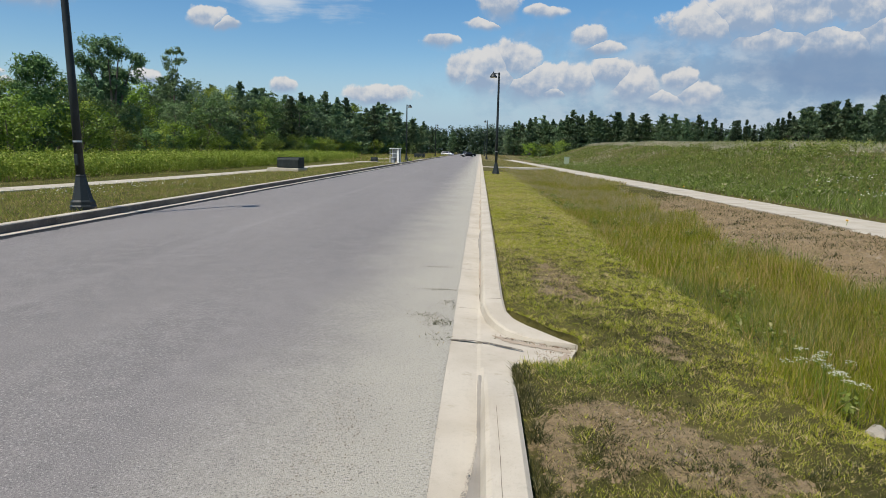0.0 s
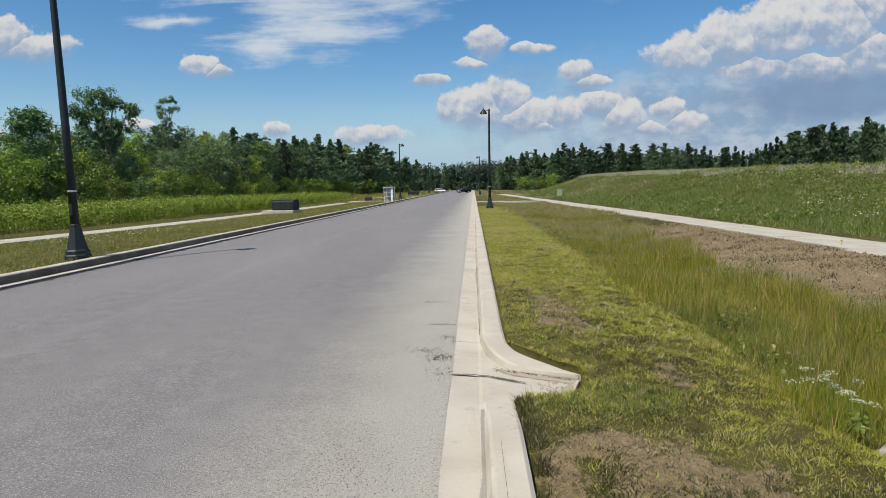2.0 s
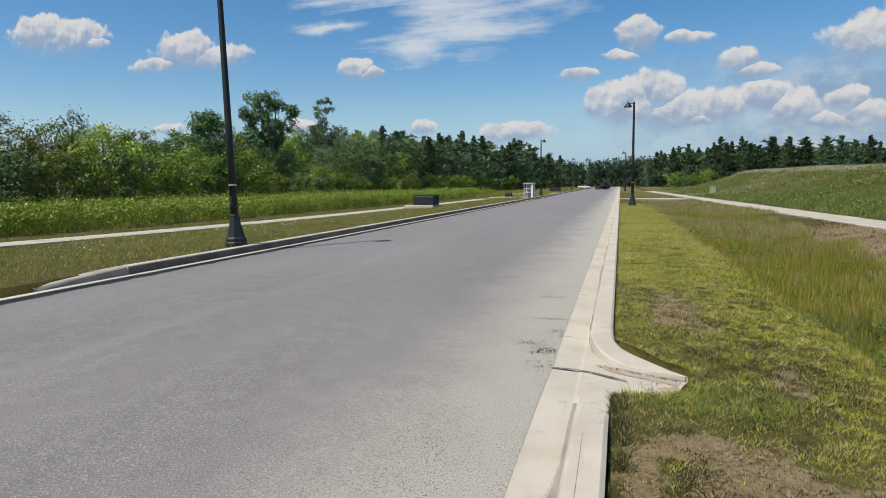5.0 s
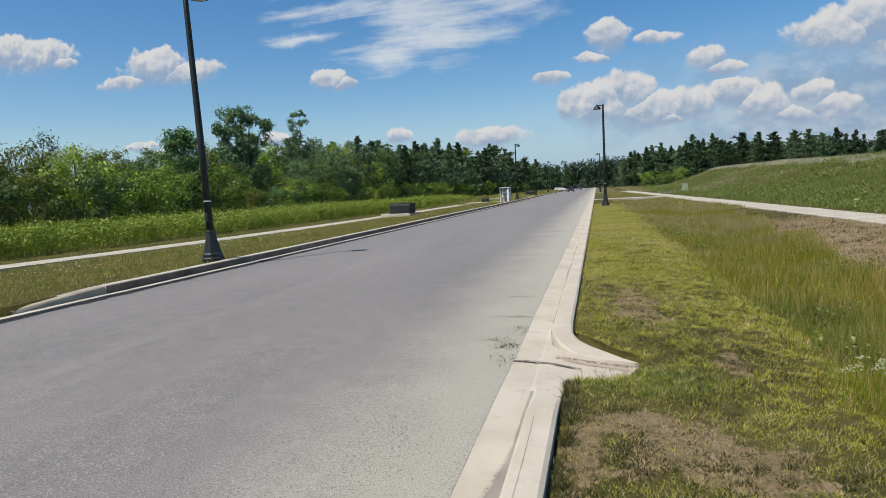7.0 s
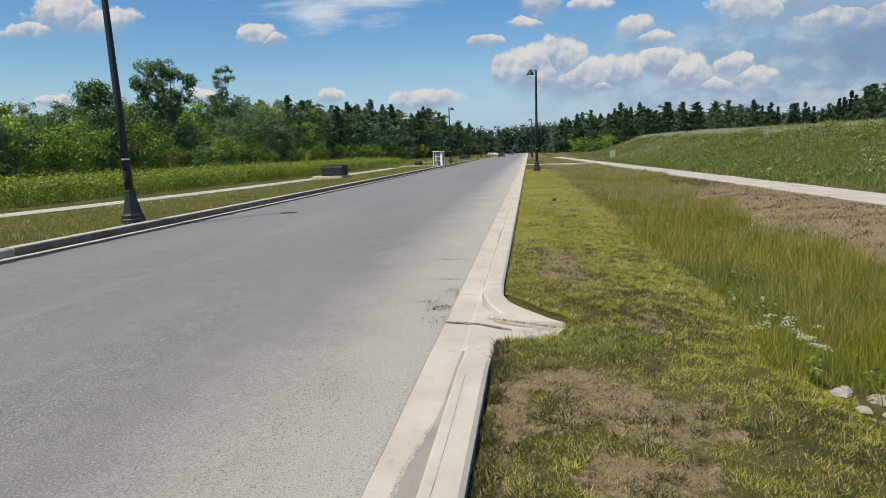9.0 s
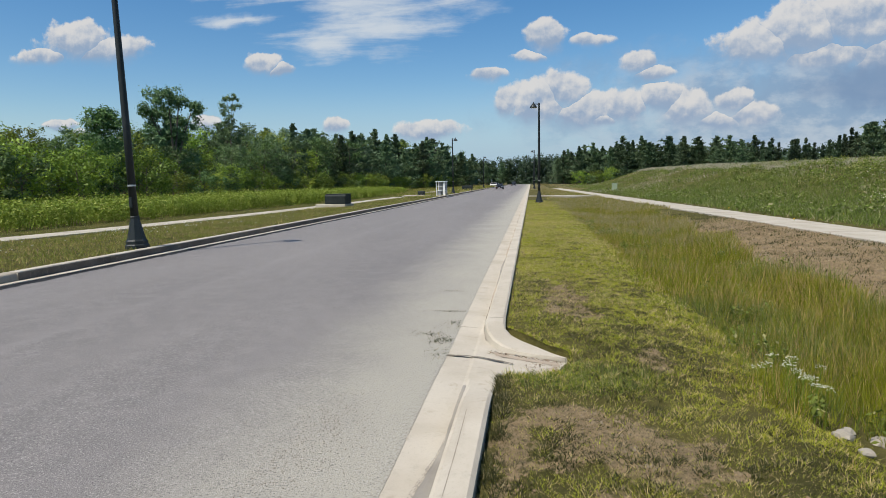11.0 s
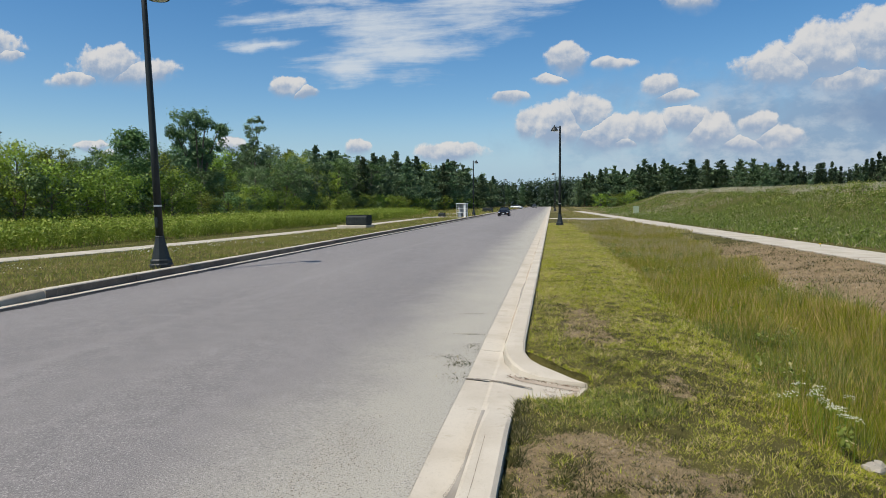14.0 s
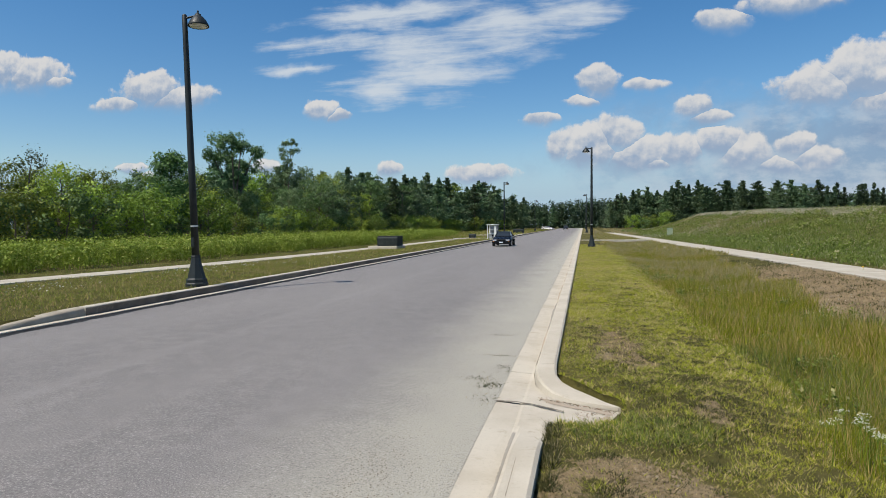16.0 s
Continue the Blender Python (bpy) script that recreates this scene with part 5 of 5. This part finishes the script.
def car(name, paint, label, L=4.5, W=1.74, H=1.36, wagon=False):
    """A saloon that drives towards -y; its own origin on the ground."""
    root = thing(name, label, "car")
    h0 = 0.22
    bm = bmesh.new()
    side = [(-L / 2, 0.42), (-L / 2 + 0.07, 0.62), (-L / 2 + 0.45, 0.73), (-L / 2 + 1.2, 0.86), (L / 2 - 0.7, 0.92), (L / 2 - 0.05, 0.9), (L / 2, 0.6), (L / 2 - 0.05, h0 + 0.1), (L / 2 - 0.3, h0), (-L / 2 + 0.25, h0), (-L / 2 + 0.02, h0 + 0.08)]
    rows = []
    for s, k in ((-1, 0.9), (-1, 1.0), (1, 1.0), (1, 0.9)):
        inset = 0.0 if k == 1.0 else 0.06
        rows.append([bm.verts.new((s * W / 2 * (1.0 if k == 1.0 else 0.86), y * (0.985 if inset else 1), z - (inset * 0 if z < 0.5 else -inset * 0.5))) for y, z in side])
    n = len(side)
    order = [rows[1], rows[0], rows[3], rows[2]]
    for a, b in zip(order, order[1:]):
        for i in range(n):
            bm.faces.new((a[i], a[(i + 1) % n], b[(i + 1) % n], b[i]))
    bm.faces.new(order[0]), bm.faces.new(order[-1][::-1])
    for v in bm.verts:
        v.co.x *= 1 - 0.14 * max(0.0, (abs(v.co.y) - L / 2 + 0.55) / 0.55) ** 2
        v.co.x *= 1 - 0.07 * max(0.0, (v.co.z - 0.6) / 0.35)
    bmesh.ops.bevel(bm, geom=bm.edges[:], offset=0.045, segments=3, affect="EDGES")
    part("body", bm, paint, root, smooth=True)
    back = L / 2 - (0.25 if wagon else 0.75)
    bm = bmesh.new()
    low = [(-W / 2 * 0.84, -L / 2 + 1.2, 0.88), (W / 2 * 0.84, -L / 2 + 1.2, 0.88), (W / 2 * 0.84, back, 0.91), (-W / 2 * 0.84, back, 0.91)]
    top = [(-W / 2 * 0.62, -L / 2 + 1.95, H - 0.03), (W / 2 * 0.62, -L / 2 + 1.95, H - 0.03), (W / 2 * 0.62, back - (0.2 if wagon else 0.7), H - 0.03), (-W / 2 * 0.62, back - (0.2 if wagon else 0.7), H - 0.03)]
    a, b = [bm.verts.new(p) for p in low], [bm.verts.new(p) for p in top]
    for i in range(4):
        bm.faces.new((a[i], a[(i + 1) % 4], b[(i + 1) % 4], b[i]))
    bm.faces.new(b), bm.faces.new(a[::-1])
    bmesh.ops.bevel(bm, geom=bm.edges[:], offset=0.06, segments=3, affect="EDGES")
    part("windows", bm, GLASS, root, "dark tinted glass")
    bm = bmesh.new()
    box(bm, -W / 2 * 0.63, W / 2 * 0.63, -L / 2 + 1.88, back - (0.18 if wagon else 0.66), H - 0.07, H, 0.034)
    part("roof", bm, paint, root)
    for s in (-1, 1):
        part("pillar", rod(bmesh.new(), (s * W / 2 * 0.83, -L / 2 + 1.22, 0.9), (s * W / 2 * 0.63, -L / 2 + 1.95, H - 0.02), 0.035, 0.03), paint, root)
        part("pillar", rod(bmesh.new(), (s * W / 2 * 0.83, back, 0.92), (s * W / 2 * 0.63, back - (0.2 if wagon else 0.7), H - 0.02), 0.05, 0.04), paint, root)
        part("headlight", one_box(s * 0.6 - 0.17, s * 0.6 + 0.17, -L / 2 - 0.005, -L / 2 + 0.16, 0.54, 0.63, 0.03), HEADLIGHT, root, "clear headlight")
        part("indicator", one_box(s * 0.7 - 0.06, s * 0.7 + 0.06, -L / 2 - 0.035, -L / 2 + 0.1, 0.455, 0.49, 0.01), TAIL, root, "amber indicator")
        part("mirror", one_box(s * (W / 2 + 0.09) - 0.08, s * (W / 2 + 0.09) + 0.08, -L / 2 + 1.32, -L / 2 + 1.42, 0.92, 1.05, 0.02), paint, root)
        for yw in (-L / 2 + 0.85, L / 2 - 0.9):
            rot = Matrix.Translation((s * (W / 2 - 0.1), yw, 0.31)) @ Matrix.Rotation(math.pi / 2, 4, "Y")
            wheel = part("wheel", lathe([(0.31, -0.11), (0.31, 0.11)], 20, axis=rot), RUBBER, root, "black tyre")
            part("rim", lathe([(0.2, -0.115), (0.2, 0.115)], 14, axis=rot), STEEL, wheel, "metal rim")
    part("grille", one_box(-0.4, 0.4, -L / 2 - 0.008, -L / 2 + 0.1, 0.56, 0.66, 0.01), RUBBER, root)
    part("bumper", one_box(-W / 2 * 0.98, W / 2 * 0.98, -L / 2 - 0.06, -L / 2 + 0.12, 0.3, 0.44, 0.04), paint, root)
    part("number_plate", one_box(-0.17, 0.17, -L / 2 - 0.075, -L / 2 - 0.062, 0.34, 0.44), PLATE, root, "pale number plate")
    return root


def bird():
    root = thing("swallow", "dark swallow with long wings and forked tail", "bird")
    part("body", lathe([(0.002, -0.075), (0.013, -0.06), (0.02, -0.03), (0.022, 0.0), (0.015, 0.04), (0.006, 0.065)], 10, axis=Matrix.Rotation(-math.pi / 2, 4, "X")), FEATHER, root, smooth=True)
    part("throat", lathe([(0.001, -0.074), (0.012, -0.06), (0.017, -0.04)], 8, axis=Matrix.Translation((0, 0, -0.005)) @ Matrix.Rotation(-math.pi / 2, 4, "X")), RUFOUS, root, "rufous throat")
    bm = bmesh.new()
    for s in (-1, 1):
        v = [bm.verts.new(p) for p in ((0, 0.05, 0), (s * 0.014, 0.055, 0.002), (s * 0.035, 0.13, 0), (s * 0.012, 0.095, 0.001))]
        bm.faces.new(v)
    bmesh.ops.solidify(bm, geom=bm.faces[:], thickness=0.002)
    part("tail", bm, FEATHER, root)
    wings = []
    for s in (-1, 1):
        rows = []
        for f in range(7):
            t = f / 6
            lead = -0.035 + 0.0 * t - 0.02 * math.sin(math.pi * t * 0.8) + 0.06 * t * t
            chord = 0.055 * (1 - t) ** 0.6 + 0.004
            rows.append([(s * 0.165 * t, lead, 0.004), (s * 0.165 * t, lead + chord * 0.4, 0.008 * (1 - t) + 0.004), (s * 0.165 * t, lead + chord, 0.003)])
        bm = strip(rows)
        bmesh.ops.solidify(bm, geom=bm.faces[:], thickness=0.002)
        w = part("wing", bm, FEATHER, root)
        w.location = (s * 0.012, 0, 0.006)
        wings.append(w)
    return root, wings


def pebbles(name, label, material, x, y, z, r, rng):
    """Small five-cornered lumps that lie at the given places, as one mesh."""
    n = len(x)
    a = rng.uniform(0, math.tau, n)
    V = [np.stack([x + r * np.cos(a + q) * rng.uniform(0.7, 1.2, n), y + r * np.sin(a + q) * rng.uniform(0.7, 1.2, n), z - 0.15 * r], -1) for q in (0, 1.57, 3.14, 4.71)]
    V.append(np.stack([x + 0.2 * r * np.cos(a), y + 0.2 * r * np.sin(a), z + r * rng.uniform(0.5, 0.9, n)], -1))
    i = np.arange(n)[:, None] * 5
    F = np.concatenate([i + [[q, (q + 1) % 4, 4]] for q in range(4)])
    return tagged(new(name, mesh_arrays(name, np.stack(V, 1).reshape(-1, 3), F, material)), label, "gravel" if name == "gravel" else "soil", kind="stuff")


def build_debris():
    rng = random.Random(91)
    # loose gravel swept to the gutter
    nr = np.random.RandomState(9)
    n = 2200
    x = ROAD_R - 0.02 - np.abs(nr.normal(0, 0.35, n))
    y = 2.2 + 14 * nr.rand(n) ** 1.7
    extra = nr.rand(n) < 0.3
    x = np.where(extra, -0.9 + nr.normal(0, 0.25, n), x)
    y = np.where(extra, 3.6 + nr.normal(0, 0.5, n), y)
    x = np.minimum(x, ROAD_R - 0.02)
    r = nr.uniform(0.0025, 0.008, n)
    base = np.array([(1, 0, 0), (-0.4, 0.9, 0), (-0.5, -0.8, 0), (0.1, 0.1, 0.9)])
    a = nr.uniform(0, math.tau, n)
    ca, sa = np.cos(a), np.sin(a)
    V = np.stack([np.stack([x + r * (b[0] * ca - b[1] * sa), y + r * (b[0] * sa + b[1] * ca), 0.004 + np.minimum(0.03, -(x - ROAD_R) * 0.014) + r * b[2]], -1) for b in base], 1).reshape(-1, 3)
    i = np.arange(n)[:, None] * 4
    F = np.concatenate([i + [[0, 1, 3]], i + [[1, 2, 3]], i + [[2, 0, 3]]])
    tagged(new("gravel", mesh_arrays("gravel", V, F, GRIT)), "loose grey gravel scattered along the gutter", "gravel", kind="stuff")
    # cluster of loose grit, coloured dark to stand in for the specks' shadows
    n = 700
    x, y = nr.normal(-0.85, 0.16, n), nr.normal(3.35, 0.45, n)
    r = nr.uniform(0.002, 0.007, n)
    V = np.stack([np.stack([x + r * q[0], y + r * q[1], 0.017 + r * q[2]], -1) for q in base], 1).reshape(-1, 3)
    i = np.arange(n)[:, None] * 4
    F = np.concatenate([i + [[0, 1, 3]], i + [[1, 2, 3]], i + [[2, 0, 3]]])
    tagged(new("gravel", mesh_arrays("gravel", V, F, JOINT)), "loose grit on the dusty asphalt, speck shade in its dark colour", "gravel", kind="stuff")
    # stones in the wedge of grit in the near gutter
    n = 1500
    y = 2.0 + 2.3 * nr.rand(n)
    x = -0.004 - nr.rand(n) * (0.02 + 0.11 * step(3.5, 2.4, y))
    pebbles("gravel", "fine gravel washed into the near gutter", GRIT, x, y, 0.004 + 0 * x, nr.uniform(0.002, 0.006, n), nr)
    # clods on the bare soil
    n = 22000
    x, y = nr.uniform(0.3, 2.2, n), nr.uniform(1.8, 9.5, n)
    k = dirt_at(x, y) > 0.35
    x, y = x[k], y[k]
    pebbles("soil_clods", "crumbs of brown soil on the bare patches", CLOD, x, y, ground_z(x, y), 0.004 + 0.014 * nr.rand(len(x)) ** 3, nr)
    n = 26000
    x, y = nr.uniform(4.8, 8.4, n), 5 + 22 * nr.rand(n) ** 1.4
    k = dirt_at(x, y) > 0.3
    x, y = x[k], y[k]
    pebbles("soil_clods", "clods of brown soil on the ditch bank", CLOD, x, y, ground_z(x, y), 0.008 + 0.05 * nr.rand(len(x)) ** 4, nr)
    # dry grass scraps beside the gutter
    for cx, cy, sx, sy, m in ((-0.4, 5.8, 0.07, 0.07, 150), (-0.55, 6.05, 0.1, 0.05, 90), (-0.36, 6.5, 0.06, 0.12, 60), (-0.5, 7.2, 0.12, 0.02, 60), (-0.38, 5.3, 0.05, 0.12, 50), (-0.6, 8.6, 0.1, 0.03, 35)):
        px, py = nr.normal(cx, sx, m), nr.normal(cy, sy, m)
        px = np.minimum(px, ROAD_R - 0.01)
        blades("grass_scraps", px, py, 0.008, 0.03, 0.004, 3.5, THATCH, "dry grass scraps washed onto the asphalt", 60 + m, z=0 * px + 0.03)
    # silt and scraps in the spillway
    m = 260
    px = nr.uniform(0.12, 0.78, m)
    py = 5.5 - 0.33 * px + nr.normal(0, 0.035, m)
    blades("silt", px, py, 0.004, 0.014, 0.008, 5.0, SILT, "reddish silt and scraps in the spillway", 71, z=-0.004 - 0.035 * px + 0.018)
    px = nr.uniform(0.45, 0.74, m)
    py = nr.uniform(4.85, 5.3, m)
    blades("silt", px, py, 0.003, 0.01, 0.009, 5.0, SILT, "reddish silt and scraps in the spillway", 72, z=-0.004 - 0.035 * px + 0.018)
    for pts, wd in (([(0.1, 5.5), (0.25, 5.36), (0.45, 5.28), (0.68, 5.2), (0.76, 5.16)], 0.06), ([(0.42, 4.82), (0.55, 4.86), (0.66, 4.98), (0.72, 5.1)], 0.09)):
        rows = []
        for (ax, ay), (bx, by) in zip(pts, pts[1:]):
            for i in range(8):
                x, y = ax + (bx - ax) * i / 8, ay + (by - ay) * i / 8
                w = wd * rng.uniform(0.6, 1.0) * min(1.0, 0.3 + 0.12 * len(rows))
                z = -0.004 - 0.035 * x + 0.005
                rows.append([(x, y - w, z), (x, y, z + 0.002), (x, y + w * 0.7, z)])
        tagged(link("silt_stain", strip(rows), SILT_STAIN), "reddish brown silt dried in the spillway", "silt", kind="stuff")
    # a heap of field stones in the ditch
    for i in range(24):
        bm = bmesh.new()
        bmesh.ops.create_icosphere(bm, subdivisions=2, radius=1)
        sz = rng.uniform(0.045, 0.1)
        for v in bm.verts:
            v.co *= sz * (0.8 + 0.4 * noise.noise(v.co * 1.7 + Vector((i * 3.1, 0, 0))))
            v.co.z *= 0.6
        ob = link("stone", bm, STONE)
        x, y = 2.78 + rng.uniform(-0.25, 0.4), 3.95 + rng.uniform(-0.25, 0.25)
        ob.matrix_basis = pose(x, y, float(ground_z(np.array([x]), np.array([y]))[0]) + sz * 0.3, 0, 0, rng.uniform(0, 360))
        tagged(ob, "grey field stone lying in the ditch grass", "stone", "stones in the ditch")
    # yellow flowers that stand on the path edge
    for x, y in ((9.3, 22.5), (9.7, 31), (8.9, 15.9)):
        root = thing("wildflower", "small yellow wildflower growing at a path joint", "flower", pose(x, y, 0.0), "wildflowers on the path")
        part("stem", rod(bmesh.new(), (0, 0, 0.01), (0.02, 0, 0.12), 0.006, 0.004, 5), WEED, root)
        part("bloom", lathe([(0.015, 0.11), (0.034, 0.13), (0.02, 0.15)], 8), YELLOW, root)


UNIT = 1.28


def to_metres():
    """The plan above is drawn in steps of 1.28 m; this brings it to metres."""
    for ob in list(scene.collection.objects):
        if ob.parent is None and ob.type in ("MESH", "EMPTY"):
            ob.matrix_basis = Matrix.Scale(UNIT, 4) @ ob.matrix_basis


build_backdrop()
build_ground()
build_road()
build_kerbs()
build_paths()
build_trees()
build_weeds()
build_umbels()
build_grass()
build_debris()
LEFT, RIGHT = street_lamp(1), street_lamp(-1)
LEFT.matrix_basis = pose(-8.85, 13.65, 0.1, -0.3, -1.7, 0)
RIGHT.matrix_basis = pose(1.04, 43.45, 0.03)
for p in ((-8.9, 76.5), (-9.6, 136)):
    copy_thing(LEFT, pose(*p, 0.08))
for p in ((1.05, 112), (1.1, 175)):
    copy_thing(RIGHT, pose(*p, 0.05))
transformer(pose(-11.9, 39.5, 0.14, 0, 0, -6), 1.42, 0.95, 0.62, "low dark green utility cabinet on a concrete pad")
transformer(pose(-11.7, 70.0, 0.03, 0, 0, -6), 0.7, 0.6, 0.42, "small dark utility cabinet beside the path")
transformer(pose(-10.1, 106, 0.03, 0, 0, -6), 1.7, 0.9, 0.7, "low dark utility cabinet on the far verge")
kiosk(pose(-8.9, 66.5, 0.1, 0, 0, -8))
post = thing("utility_post", "pale green plastic utility post at the meadow edge", "post", pose(10.4, 78, 0.0))
part("body", one_box(-0.3, 0.3, -0.2, 0.2, -0.05, 1.0, 0.03), PALE_GREEN, post)
part("cap", one_box(-0.33, 0.33, -0.23, 0.23, 1.003, 1.08, 0.03), PALE_GREEN, post)
to_metres()
SALOON = car("saloon_car", CAR_BLACK, "black saloon car driving along the road")
van = car("parked_car", CAR_WHITE, "white car parked beyond the verge", wagon=True)
van.matrix_basis = pose(-9.2 * UNIT, 178 * UNIT, 0.04, 0, 0, 62)
truck = car("parked_car", CAR_GREY, "dark car standing at the far end of the road", H=1.7, wagon=True)
truck.matrix_basis = pose(-4.6 * UNIT, 190 * UNIT, 0.04, 0, 0, 0)
SWALLOW, WINGS = bird()


def motions():
    walk(SALOON, [(t, pose(x * UNIT, y * UNIT, 0.05, 0, 0, turn)) for t, x, y, turn in [
        (0.0, -2.9, 152, -72), (1.5, -2.4, 151, -72), (3.5, -2.7, 150, -70), (4.7, -3.5, 149.5, -58), (6.0, -4.7, 149, -20), (7.0, -5.3, 148, -3), (8.0, -5.3, 144, 0), (9.0, -5.3, 136, 0),
        (11.5, -5.25, 112, 0), (12.0, -5.25, 106, 0), (12.5, -5.25, 99.5, 0), (13.0, -5.25, 92.5, 0), (13.5, -5.25, 85, 0), (14.0, -5.25, 77.5, 0), (14.5, -5.25, 70, 0), (15.0, -5.25, 62, 0), (15.5, -5.25, 54, 0), (16.0, -5.25, 46.5, 0)]])
    fly = [(0.0, -2.0, -40, 12.0, 0, 0), (8.0, 1.4, -2.0, 3.8, 20, 20), (8.1, 0.9, 0.0, 3.0, 70, 20), (8.2, 0.34, 1.5, 2.44, 80, 18), (8.3, -0.33, 3.11, 2.37, -7, 18), (8.4, -1.01, 5.01, 1.86, 35, 15), (8.5, -1.52, 7.13, 1.31, -15, 5),
           (8.6, -1.82, 9.81, 0.83, 20, 0), (8.7, -1.64, 13.42, 0.74, 0, -15), (8.8, -1.09, 17.5, 0.3, 0, -30), (8.9, 0.07, 18.6, 0.28, 0, -60), (9.2, 4.2, 21.5, 1.2, 0, -60), (11.0, 36, 48, 14, 0, -50), (16.0, 110, 110, 36, 0, -50)]
    walk(SWALLOW, [(t, pose(x, y, z, -8, roll, 180 + yaw)) for t, x, y, z, roll, yaw in fly])
    for s, w in zip((-1, 1), WINGS):
        beat = [(0.0, 0), (8.1, 10), (8.2, 5), (8.3, 0), (8.4, -25), (8.5, 25), (8.6, 35), (8.7, -20), (8.8, 30), (8.9, -20), (9.0, 30), (16.0, 0)]
        walk(w, [(t, pose(s * 0.012, 0, 0.006, 0, -s * a, 0)) for t, a in beat])


motions()
